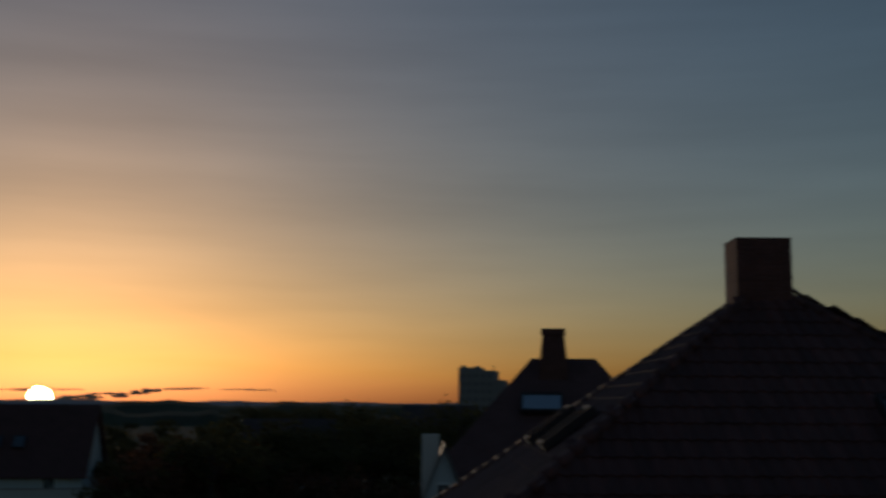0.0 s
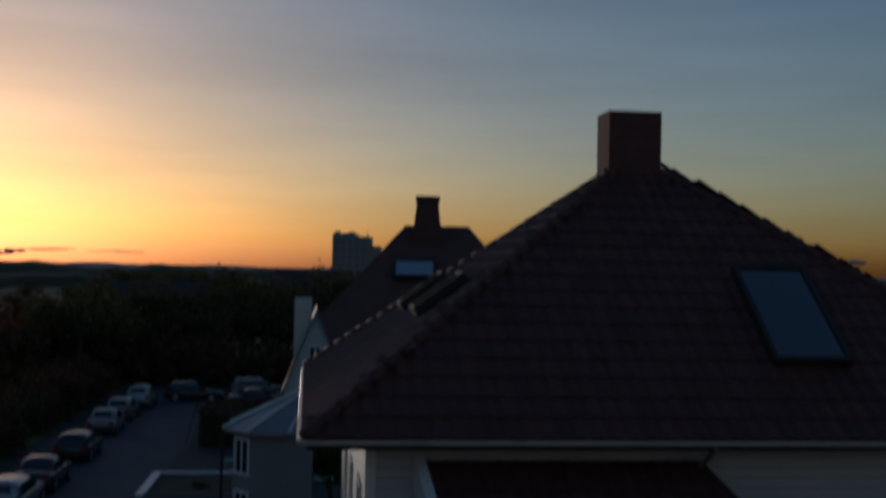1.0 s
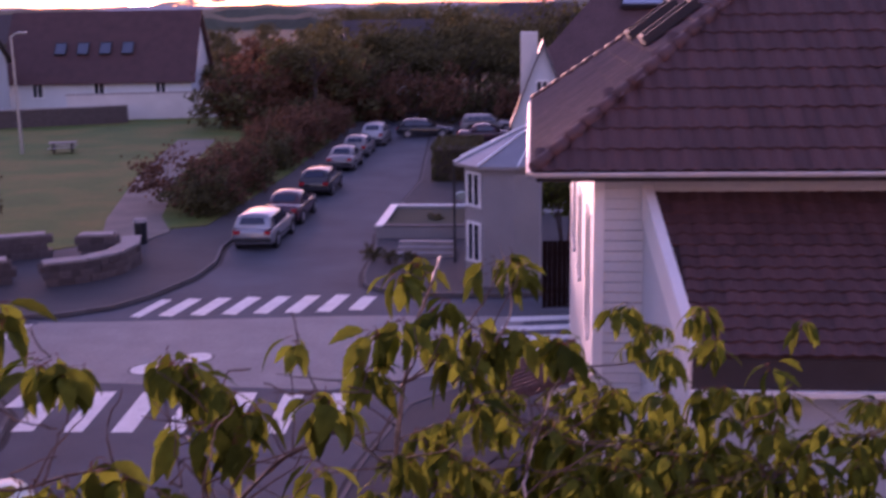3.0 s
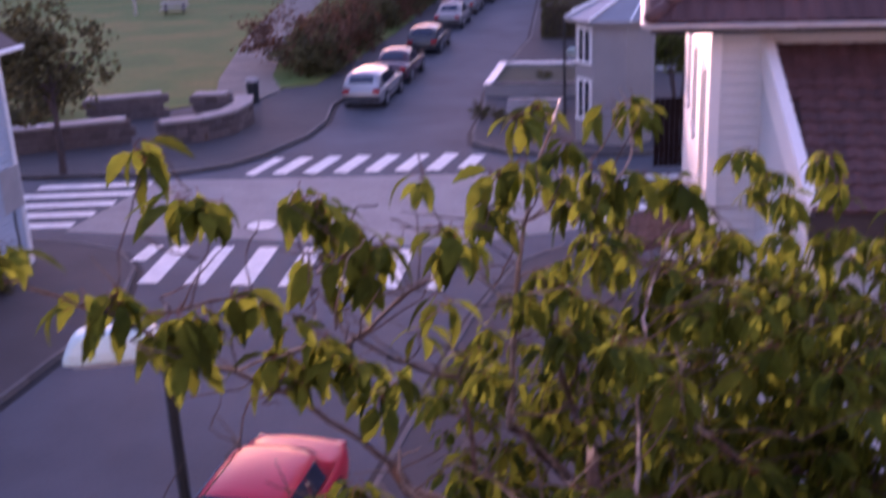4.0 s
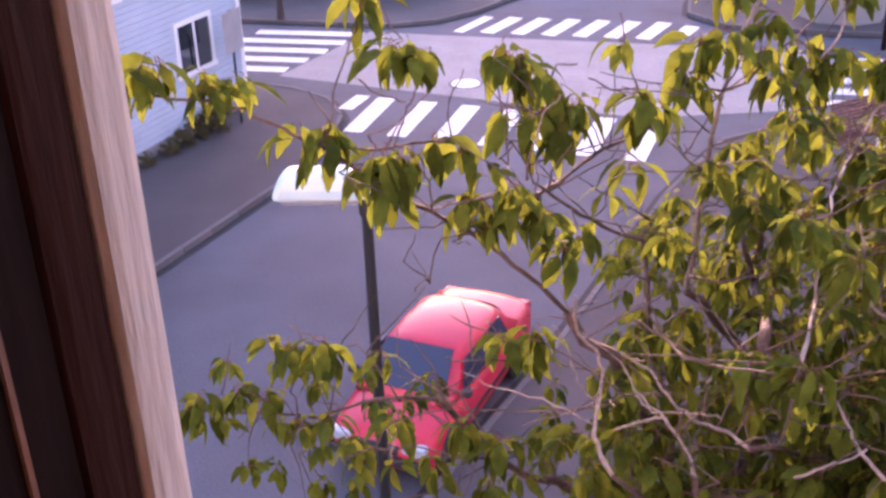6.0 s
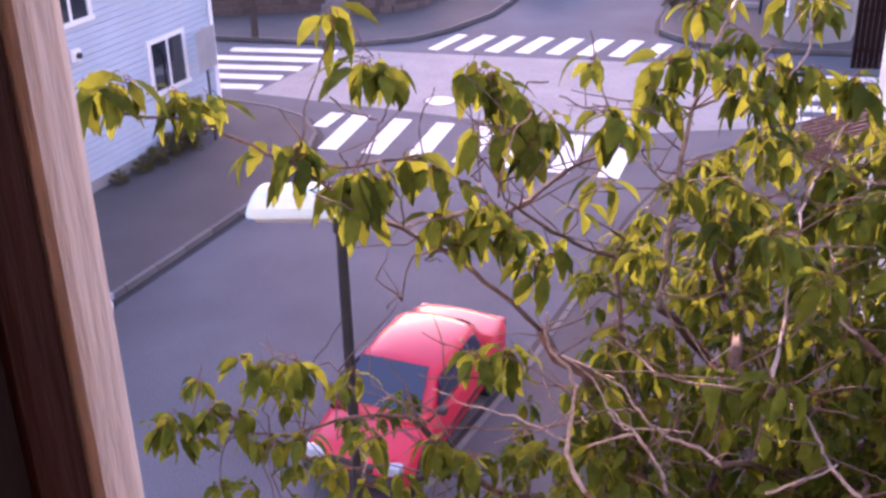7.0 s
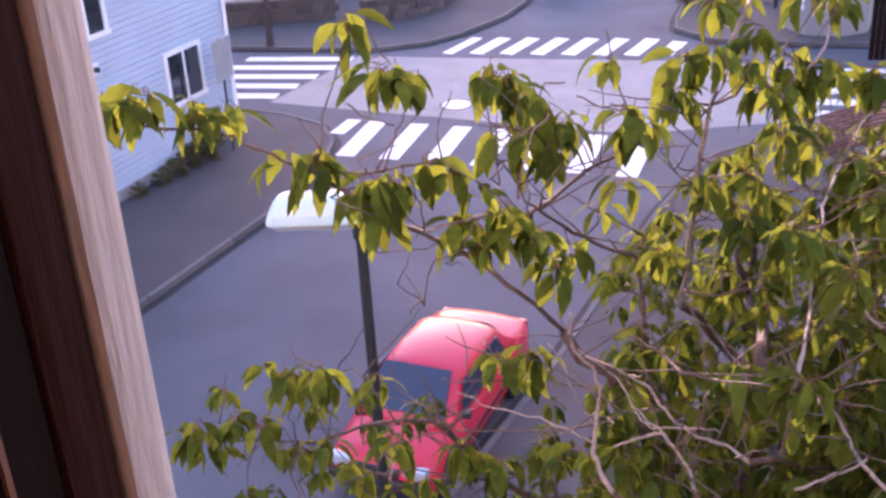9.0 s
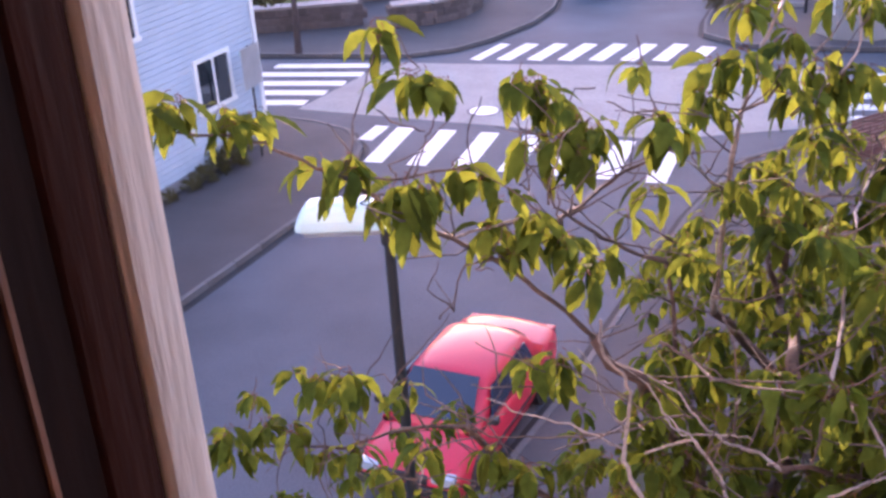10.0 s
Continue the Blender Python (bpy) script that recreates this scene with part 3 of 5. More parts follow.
part("gutter", tube(bmesh.new(), [(-24.3, -0.47, 5.58), (0.4, -0.47, 5.58)], [0.06, 0.06], 8), WHITETRIM, corner)
vt = new("wall_lamp")
vt.parent = corner
part("body", B(-5.5, -5.25, -0.14, -0.012, 3.12, 3.4, 0.03), WHITETRIM, vt)
part("globe", cyl(bmesh.new(), (-5.375, -0.2, 3.26), (-5.375, -0.14, 3.26), 0.07, 14), GLASS, vt)

# far houses across the park
def far_house(m, w, d, ez, rz, label, wall=WHITEWOOD, roofm=DARKROOF, wins=3):
    hs = empty("house", m, label, "house", "houses across the park")
    solid(bm := bmesh.new(), [(0, 0, 0), (w, 0, 0), (w, d, 0), (0, d, 0), (0, 0, ez), (w, 0, ez), (w, d, ez), (0, d, ez), (0, d / 2, rz), (w, d / 2, rz)],
          [(0, 1, 5, 4), (2, 3, 7, 6), (0, 4, 8, 7, 3), (1, 2, 6, 9, 5), (4, 5, 9, 8), (6, 7, 8, 9), (0, 3, 2, 1)])
    part("wall", bm, wall, hs)
    for s in (0, 1):
        y = -0.5 if s == 0 else d + 0.5
        zz = ez - (rz - ez) / (d / 2) * 0.5
        rb = bmesh.new()
        solid(rb, [(-0.5, d / 2, rz + 0.14), (w + 0.5, d / 2, rz + 0.14), (w + 0.5, y, zz + 0.14), (-0.5, y, zz + 0.14), (-0.5, d / 2, rz + 0.02), (w + 0.5, d / 2, rz + 0.02), (w + 0.5, y, zz + 0.02), (-0.5, y, zz + 0.02)],
              [(0, 1, 2, 3), (4, 5, 6, 7), (0, 1, 5, 4), (1, 2, 6, 5), (2, 3, 7, 6), (3, 0, 4, 7)])
        part("roof_slope", rb, roofm, hs)
    for i in range(wins):
        window(hs, pose(w * (i + 0.5) / wins - 0.5, 0, 1.4), 1.0, 1.3)
    return hs


far_house(pose(-74, 84, 0, 0, 0, 12), 11, 9, 5.2, 9.0, "white house behind the park wall")
fh = far_house(pose(-66, 96, 0, 0, 0, 14), 18, 10, 3.2, 9.4, "long low house with a big dark roof", roofm=TILES)
for i in range(4):
    roof_window(fh, plane_pose((0, -0.4, 3.1), (1, 0, 0), (0, 5.2, 6.1)) @ pose(4.5 + i * 2.2, 3.0, 0.05), 1.0, 1.3, "roof window catching the light")
far_house(pose(-36, 112, 0, 0, 0, 20), 9, 8, 4.5, 8.0, "white gabled house among the trees")
far_house(pose(-100, 140, 0, 0, 0, 5), 12, 8, 5.0, 9.0, "pale house among far trees")
far_house(pose(-30, 165, 0, 0, 0, -8), 11, 8, 5.5, 9.5, "pale house among far trees", wins=4)
far_house(pose(-18, 150, 0, 0, 0, 10), 10, 8, 4.5, 8.0, "pale house among far trees")

tower = empty("tower_block", pose(-50.8, 400, 0), "stepped concrete tower block on the skyline", "tower")
part("tall_part", B(0, 8.2, 0, 14, 0, 23.1), TOWERWALL, tower)
part("middle_part", B(8.2, 13.5, 0.5, 14, 0, 22.0), TOWERWALL, tower)
part("low_part", B(13.5, 16.9, 1, 14, 0, 18.6), TOWERWALL, tower)
part("roof_hut", B(0.6, 2.2, 3, 6, 23.1, 23.9), TOWERWALL, tower)
part("roof_hut", B(5.6, 7.4, 3, 6, 23.1, 23.7), TOWERWALL, tower)
part("mast", cyl(bmesh.new(), (12.4, 4, 22), (12.4, 4, 24), 0.15, 6), BLACKMETAL, tower)
for i in range(7):
    for j in range(5):
        part("window_band", B(0.7 + 2.45 * j, 2.3 + 2.45 * j, -0.06 if j < 3 else 0.44, -0.01 if j < 3 else 0.49, 2.5 + 2.8 * i, 3.9 + 2.8 * i), TOWERGLASS, tower)

# ---- park ----
lawn = tagged(part("lawn", slab([(-110, 24), (-40, 30), (-27.5, 36.5), (-24.6, 40.5), (-23.4, 43.5), (-21.4, 45), (-23.2, 60), (-26.6, 80), (-30, 100), (-110, 110)], 0.0, 0.16), GRASS), "sloping park lawn lit by the low sun", "lawn", kind="structure")
tagged(part("path", slab([(-24.8, 41.8), (-22.6, 41.0), (-22.4, 43.4), (-24.4, 46.5), (-29.5, 59), (-34.8, 75.5), (-37.6, 75.0), (-32, 58.5), (-26.7, 45.5)], 0.05, 0.175), GRAVEL), "curving gravel footpath through the lawn", "path", kind="structure")


def stone_wall(line, h, w, label):
    sw = empty("stone_wall", Matrix(), label, "stone wall", "low park walls")
    me = [mesh_of(B(-0.5, 0.5, -0.5, 0.5, -0.5, 0.5, 0.07), "stone", STONE) for _ in range(1)][0]
    for (x0, y0), (x1, y1) in zip(line, line[1:]):
        ln = math.hypot(x1 - x0, y1 - y0)
        az = math.degrees(math.atan2(y1 - y0, x1 - x0))
        part("core", B(0, ln, -w / 2 + 0.05, w / 2 - 0.05, 0.0, h - 0.02, 0, pose(x0, y0, 0.1, 0, 0, az)), STONE, sw)
        rows = 3
        for r in range(rows):
            x = -0.1 * r
            while x < ln:
                sx = random.uniform(0.35, 0.7)
                hh = h / rows
                for s in (-1, 1):
                    st = new("stone", me)
                    st.parent = sw
                    st.matrix_basis = pose(x0, y0, 0.1, 0, 0, az) @ pose(min(x + sx / 2, ln), s * (w / 2 - 0.09), hh * (r + 0.5), random.uniform(-3, 3), random.uniform(-2, 2), random.uniform(-3, 3)) @ Matrix.Diagonal((sx * 0.97, 0.22, hh * 0.97, 1))
                x += sx
        part("cap_stone", B(-0.03, ln + 0.03, -w / 2 - 0.06, w / 2 + 0.06, h, h + 0.1, 0.02, pose(x0, y0, 0.1, 0, 0, az)), CAPSTONE, sw)
    return sw


stone_wall([(-27.6, 31.6), (-24.1, 34.0)], 0.85, 0.6, "low rough stone wall with a pale cap")
stone_wall([(-22.5, 33.9), (-21.4, 34.8), (-20.9, 36.0), (-21.0, 37.4), (-21.6, 38.6)], 0.8, 0.6, "curved rough stone wall with a pale cap")
stone_wall([(-27.6, 36.6), (-25.2, 38.2)], 0.9, 0.5, "short inner stone wall by the lawn")
stone_wall([(-23.6, 38.2), (-22.4, 38.6)], 0.9, 0.5, "short inner stone wall by the lawn")
bollard = empty("litter_bin", pose(-22.5, 41.0, 0.1), "dark litter bin with a pale lid", "bin")
part("body", cyl(bmesh.new(), (0, 0, 0), (0, 0, 0.95), 0.24, 18, 0.27), BLACKMETAL, bollard)
part("lid", cyl(bmesh.new(), (0, 0, 0.95), (0, 0, 1.1), 0.31, 18, 0.24), CAPSTONE, bollard)
table = empty("picnic_table", pose(-42.3, 67.2, 0.16, 0, 0, 25), "pale picnic table standing on the lawn", "table")
part("tabletop", B(-0.9, 0.9, -0.38, 0.38, 0.7, 0.76), CAPSTONE, table)
for s in (-1, 1):
    part("bench_seat", B(-0.9, 0.9, s * 0.75 - 0.14, s * 0.75 + 0.14, 0.42, 0.47), CAPSTONE, table)
    part("leg", B(s * 0.6 - 0.05, s * 0.6 + 0.05, -0.85, 0.85, 0.3, 0.41), DARKWOOD, table)
    part("leg", B(s * 0.6 - 0.05, s * 0.6 + 0.05, -0.2, 0.2, 0, 0.7), DARKWOOD, table)
rw = empty("retaining_wall", pose(-58, 80, 0, 0, 0, 32), "low dark garden wall behind the lawn", "wall")
part("wall", B(0, 12, 0, 0.4, 0, 1.6), STONE, rw)
part("cap", B(-0.05, 12.05, -0.06, 0.46, 1.6, 1.7), CAPSTONE, rw)
pw = empty("garden_wall", pose(-54, 87, 0, 0, 0, 20), "long white rendered garden wall", "wall")
part("wall", B(0, 15, 0, 0.3, 0, 2.4), RENDER_WALL, pw)
part("cap", B(-0.05, 15.05, -0.05, 0.35, 2.4, 2.5), CAPSTONE, pw)

mast = empty("lamp_mast", pose(-45.0, 66.5, 0.1), "tall slim grey lamp mast in the park", "street lamp")
part("pole", cyl(bmesh.new(), (0, 0, 0), (0, 0, 8.0), 0.11, 12, 0.06), STEEL, mast)
part("arm", tube(bmesh.new(), [(0, 0, 7.9), (0.5, -0.2, 8.15), (1.0, -0.4, 8.2)], [0.05, 0.045, 0.04], 8), STEEL, mast)
part("lantern", B(0.9, 1.5, -0.62, -0.38, 8.14, 8.26, 0.04), STEEL, mast)

# planted forecourt beside the far street
pl = empty("planter", pose(-13.0, 43.5, 0.12, 0, 0, 8), "low walled planting bed with pale capping", "planter")
for x0, x1, y0, y1 in ((0, 0.3, 0, 5), (0.3, 4.0, 4.7, 5), (0.3, 4.0, 0, 0.3), (3.7, 4.0, 0.3, 4.7)):
    part("wall", B(x0, x1, y0, y1, 0, 0.5), GREYWALL, pl)
    part("capping", B(x0 - 0.03, x1 + 0.03, y0 + (0.1 if y0 > 4 else -0.03), y1 + 0.03, 0.5, 0.56, 0.01), WHITETRIM if x0 == 0 or y0 > 4 else KERB, pl)
part("soil", B(0.3, 3.7, 0.3, 4.7, 0, 0.42), EARTH, pl)
st = empty("steps", pose(-11.2, 40.2, 0.12, 0, 0, 8), "pale stone steps to the forecourt", "steps")
for i in range(3):
    part("step", B(0, 2.2, 0.38 * i, 0.38 * i + 0.42, 0, 0.15 * (i + 1), 0.01), CAPSTONE, st)


# ---- cars ----
def car(name, m, paint, label, style="sedan", group="parked cars", L=4.3, W=1.68, H=1.4, light_front=True):
    """A car along x, its front towards +x, standing at the pose m."""
    c = empty(name, m, label, "car", group)
    hl, hw = L / 2, W / 2
    belt = H * 0.66
    boot = {"sedan": 0.68, "compact": 0.715, "estate": 0.66, "hatch": 0.66}[style] * H

    def sec(x, w, z0, z1, crown=0.03):
        half = [(0.0, z1), (0.45 * w, z1 - crown * 0.3), (0.8 * w, z1 - crown), (0.95 * w, z1 - crown - 0.06), (w, z1 - crown - 0.2), (w * 0.995, z0 + 0.2), (0.96 * w, z0 + 0.04), (0.85 * w, z0), (0, z0)]
        return [(x, y, z) for y, z in half] + [(x, -y, z) for y, z in half[-2:0:-1]]

    st = [(-hl, 0.8, 0.36, boot - 0.22), (-hl + 0.06, 0.92, 0.26, boot - 0.08), (-hl + 0.3, 0.98, 0.22, boot), (-hl * 0.55, 1.0, 0.2, belt), (0, 1.0, 0.19, belt),
          (hl * 0.38, 1.0, 0.2, belt - 0.01), (hl * 0.6, 0.985, 0.21, belt - 0.07), (hl - 0.3, 0.95, 0.23, belt - 0.15), (hl - 0.07, 0.9, 0.26, belt - 0.22), (hl, 0.78, 0.34, belt - 0.34)]
    bm = loft(bmesh.new(), [sec(x, w * hw, z0, z1, 0.05) for x, w, z0, z1 in st])
    body = part("body", bm, paint, c, smooth=True)
    xr = {"sedan": -hl * 0.66, "compact": -hl * 0.69, "estate": -hl + 0.1, "hatch": -hl + 0.14}[style]
    rr = {"sedan": -hl * 0.36, "compact": -hl * 0.42, "estate": -hl + 0.42, "hatch": -hl + 0.6}[style]
    xf, rf = (hl * 0.59, hl * 0.22) if style == "compact" else (hl * 0.42, hl * 0.06)
    tw = hw * 0.78

    def csec(x, zt, wt, wb):
        half = [(0, zt), (0.3 * wt, zt - 0.008), (0.56 * wt, zt - 0.028), (0.78 * wt, zt - 0.06), (0.92 * wt, zt - 0.105), (1.0 * wt, zt - 0.17), (wb, belt - 0.08)]
        return [(x, y, z) for y, z in half] + [(x, -y, z) for y, z in half[::-1][:-1]]

    b0 = belt - 0.02
    cs = [csec(xr, b0, hw * 0.8, hw * 0.93), csec(xr + (rr - xr) * 0.55, b0 + (H - b0) * 0.62, tw * 1.05, hw * 0.95), csec(rr - 0.06, H - 0.05, tw, hw * 0.96), csec(rr + 0.12, H - 0.008, tw, hw * 0.965),
          csec((rr + rf) / 2, H, tw * 1.01, hw * 0.97), csec(rf - 0.1, H - 0.015, tw, hw * 0.97), csec(rf + 0.05, H - 0.06, tw, hw * 0.965), csec(rf + (xf - rf) * 0.5, b0 + (H - b0) * 0.55, tw * 1.06, hw * 0.95), csec(xf, b0, hw * 0.82, hw * 0.9)]
    part("cabin", loft(bmesh.new(), cs), paint, c, smooth=True)

    def panel(nm, pts, n, mat_=CARGLASS, th=0.012):
        nv = Vector(n).normalized() * th
        bm = bmesh.new()
        k = len(pts)
        a = [bm.verts.new(Vector(p) + nv) for p in pts]
        b = [bm.verts.new(Vector(p) - nv) for p in pts]
        bm.faces.new(a)
        bm.faces.new(b[::-1])
        for i in range(k):
            bm.faces.new((a[i], b[i], b[(i + 1) % k], a[(i + 1) % k]))
        bmesh.ops.recalc_face_normals(bm, faces=bm.faces)
        return part(nm, bm, mat_, c)

    def glass_pt(x0, z0, w0, x1, z1, w1, f, s):
        return (x0 + (x1 - x0) * f, s * (w0 + (w1 - w0) * f), z0 + (z1 - z0) * f)

    # windscreen and rear window, lying just above the cabin
    fw = [glass_pt(xf, b0 + 0.015, hw * 0.8, rf + 0.05, H - 0.05, tw * 0.8, f, s) for f, s in ((0.08, -1), (0.08, 1), (0.5, 1), (0.97, 1), (0.97, -1), (0.5, -1))]
    fw = [Vector(p) + Vector((0.02, 0, 0.03 if i in (2, 5) else 0.012)) for i, p in enumerate(fw)]
    panel("windscreen", fw, (H - b0, 0, xf - rf))
    bw = [glass_pt(xr, b0 + 0.015, hw * 0.62, rr - 0.06, H - 0.05, tw * 0.62, f, s) for f, s in ((0.2, 1), (0.2, -1), (0.5, -1), (0.76, -1), (0.76, 1), (0.5, 1))]
    bw = [Vector(p) + Vector((-0.012, 0, 0.012 if i in (2, 5) else 0.004)) for i, p in enumerate(bw)]
    panel("rear_window", bw, (-(H - b0), 0, rr - xr))
    for s in (-1, 1):
        cuts = [rr - 0.05, rr + (rf - rr) * 0.42, rf + 0.18] if style != "estate" else [rr + 0.1, rr + (rf - rr) * 0.3, rr + (rf - rr) * 0.66, rf + 0.18]
        for a, b_ in zip(cuts, cuts[1:]):
            lean = hw * 0.955 - tw
            q = [(a + 0.03, s * (hw * 0.945), b0 + 0.0), (b_ - 0.03 + (0.22 if b_ == cuts[-1] else 0), s * (hw * 0.945), b0), (b_ - 0.03 - (0.1 if b_ == cuts[-1] else 0), s * (tw + 0.022), H - 0.185), (a + 0.03 + (0.1 if a == cuts[0] else 0), s * (tw + 0.022), H - 0.185)]
            panel("side_window", [Vector(p) + Vector((0, s * 0.006, 0)) for p in q], (0, s * (H - b0), lean))
        mr = B(xf - 0.32, xf - 0.2, s * hw + (0.0 if s > 0 else -0.14), s * hw + (0.14 if s > 0 else 0.0), belt, belt + 0.11, 0.025)
        part("mirror", mr, BLACKTRIM, c)
        part("headlamp", B(hl - 0.17, hl - 0.005, s * hw * 0.68 - 0.17, s * hw * 0.68 + 0.17, belt - 0.4, belt - 0.25, 0.03), LENS, c)
        part("tail_lamp", B(-hl - 0.004, -hl + 0.12, s * hw * 0.72 - 0.14, s * hw * 0.72 + 0.14, boot - 0.32, boot - 0.14, 0.02), TAIL, c)
        part("sill_trim", B(-hl * 0.5, hl * 0.52, s * hw - 0.012, s * hw + 0.012, 0.42, 0.47), BLACKTRIM, c)
    part("bumper", B(hl - 0.12, hl + 0.05, -hw * 0.88, hw * 0.88, 0.36, 0.52, 0.04), BLACKTRIM, c)
    part("bumper", B(-hl - 0.05, -hl + 0.12, -hw * 0.88, hw * 0.88, 0.36, 0.52, 0.04), BLACKTRIM, c)
    part("grille", B(hl - 0.05, hl + 0.012, -hw * 0.42, hw * 0.42, belt - 0.41, belt - 0.28, 0.01), BLACKTRIM, c)
    for x in (-hl * 0.6, hl * 0.62):
        for s in (-1, 1):
            part("wheel_arch", cyl(bmesh.new(), (x, s * (hw - 0.1), 0.31), (x, s * (hw + 0.006), 0.31), 0.37, 22), BLACKTRIM, c)
            ty = part("wheel", cyl(bmesh.new(), (x, s * (hw - 0.17), 0.3), (x, s * (hw + 0.015), 0.3), 0.305, 22), RUBBER, c)
            part("rim", cyl(bmesh.new(), (x, s * (hw + 0.0), 0.3), (x, s * (hw + 0.024), 0.3), 0.2, 18), RIM, ty)
    return c


RED = mat("faded red car paint", (0.55, 0.02, 0.045), 0.36, vary=0.12, scale=1.5, fine=30, coat=0.2)
SILVER = mat("silver car paint", (0.33, 0.34, 0.36), 0.3, metal=0.5, vary=0.08, coat=0.5)
DARKRED = mat("dark wine car paint", (0.06, 0.02, 0.03), 0.25, vary=0.1, coat=0.6)
BLACKCAR = mat("black car paint", (0.02, 0.02, 0.024), 0.22, vary=0.1, coat=0.6)
BEIGE = mat("pale grey car paint", (0.22, 0.21, 0.21), 0.3, vary=0.08, coat=0.5)
WHITECAR = mat("white car paint", (0.7, 0.71, 0.72), 0.3, vary=0.05, coat=0.5)
car("red_car", pose(-7.19, 11.9, 0, 0, 0, -84.5), RED, "small old red saloon car parked below the tree", "compact", "", 4.2, 1.68, 1.45)
car("silver_car", pose(-17.75, 42.95, 0.03, 0, 0, 98), SILVER, "silver estate car parked at the kerb", "estate", L=4.4, W=1.76, H=1.48)
car("wine_car", pose(-18.45, 47.9, 0.03, 0, 0, 98), DARKRED, "dark wine-red saloon car parked at the kerb", "sedan", L=4.4, W=1.72)
car("dark_car", pose(-19.55, 55.4, 0.03, 0, 0, 98), BLACKCAR, "black hatchback parked at the kerb", "hatch", L=4.2, W=1.72)
car("grey_car", pose(-21.0, 64.0, 0.03, 0, 0, 98), BEIGE, "pale grey saloon car parked at the kerb", "sedan", L=4.3)
car("grey_car", pose(-21.9, 69.8, 0.03, 0, 0, 98), BEIGE, "pale grey hatchback parked at the kerb", "hatch", L=4.1)
car("van_car", pose(-22.4, 75.6, 0.03, 0, 0, 98), SILVER, "silver estate car parked at the kerb", "estate", L=4.3, H=1.6)
car("far_car", pose(-19.9, 80.0, 0.0, 0, 0, 10), BLACKCAR, "dark car standing at the end of the street", "hatch", L=4.2)
car("far_car", pose(-14.4, 76.0, 0.12, 0, 0, 14), DARKRED, "dark car on the far parking place", "sedan", L=4.3)
car("far_car", pose(-15.6, 82.5, 0.12, 0, 0, 14), BEIGE, "pale car on the far parking place", "estate", L=4.3)
car("far_car", pose(-10.2, 74.5, 0.12, 0, 0, 14), BLACKCAR, "black car on the far parking place", "estate", L=4.3)
car("white_car", pose(-14.15, 10.15, 0, 0, 0, 93), WHITECAR, "white hatchback at the opposite kerb", "hatch", "", 3.9, 1.66, 1.42)

# ---- street furniture ----
sl_ = empty("street_lamp", pose(-5.14, 7.32, 0.12, 0, 0, 28), "street lamp with a broad white lantern on a dark post", "street lamp")
part("base", cyl(bmesh.new(), (0, 0, 0), (0, 0, 0.5), 0.11, 18, 0.1), BLACKMETAL, sl_)
part("post", cyl(bmesh.new(), (0, 0, 0.5), (0, 0, 5.5), 0.068, 16, 0.05), BLACKMETAL, sl_)
part("collar", cyl(bmesh.new(), (0, 0, 5.4), (0, 0, 5.62), 0.075, 16), BLACKMETAL, sl_)
hd = bmesh.new()
cxl = -0.41


def ring_box(hx, hy, z, r=0.06):
    out = []
    for sx, sy, a0 in ((1, 1, 0), (-1, 1, 90), (-1, -1, 180), (1, -1, 270)):
        for a in (0, 45, 90):
            out.append((cxl + sx * (hx - r) + r * math.cos(radians(a0 + a)), sy * (hy - r) + r * math.sin(radians(a0 + a)), z))
    return out


loft(hd, [ring_box(0.4, 0.17, 5.6), ring_box(0.43, 0.2, 5.62), ring_box(0.43, 0.2, 5.65), ring_box(0.41, 0.19, 5.71), ring_box(0.35, 0.15, 5.8), ring_box(0.31, 0.12, 5.84), ring_box(0.22, 0.07, 5.86)])
head = part("lantern", hd, OPAL, sl_, "broad white lantern housing")
part("diffuser", B(cxl - 0.36, cxl + 0.36, -0.13, 0.13, 5.54, 5.6, 0.02), LENS, head)
part("arm", tube(bmesh.new(), [(0, 0, 5.52), (-0.2, 0, 5.57)], [0.04, 0.035], 10), BLACKMETAL, sl_)

tl = empty("sign_post", pose(-8.75, 39.7, 0.12), "slim dark post with a pale round mirror", "post")
part("post", cyl(bmesh.new(), (0, 0, 0), (0, 0, 3.9), 0.05, 10), BLACKMETAL, tl)
part("mirror", cyl(bmesh.new(), (0.35, -0.05, 2.55), (0.35, 0.0, 2.6), 0.27, 20), OPAL, tl)
part("bracket", cyl(bmesh.new(), (0, 0, 2.55), (0.35, 0.0, 2.55), 0.02, 8), BLACKMETAL, tl)

gs = empty("give_way_sign", pose(-18.16, 20.62, 0.12, 0, 0, 100), "grey back of a triangular road sign on a post", "road sign")
part("post", cyl(bmesh.new(), (0, 0, 0), (0, 0, 2.95), 0.034, 10), BLACKMETAL, gs)
part("plate", B(-0.44, 0.44, -0.05, -0.036, 1.9, 2.95, 0.006), STEEL, gs, "pale grey rectangular backing plate")
tr = bmesh.new()
solid(tr, [(-0.4, 0.036, 2.88), (0.4, 0.036, 2.88), (0, 0.036, 2.15), (-0.4, 0.05, 2.88), (0.4, 0.05, 2.88), (0, 0.05, 2.15)], [(0, 1, 2), (3, 4, 5), (0, 1, 4, 3), (1, 2, 5, 4), (2, 0, 3, 5)])
part("triangle", tr, OPAL, gs)
for z in (2.25, 2.6):
    part("clamp", B(-0.2, 0.2, -0.034, 0.034, z, z + 0.04), STEEL, gs)

fence = empty("garden_fence", pose(-4.6, 33.9, 0.12, 0, 0, 17), "dark board fence beside the bay", "fence")
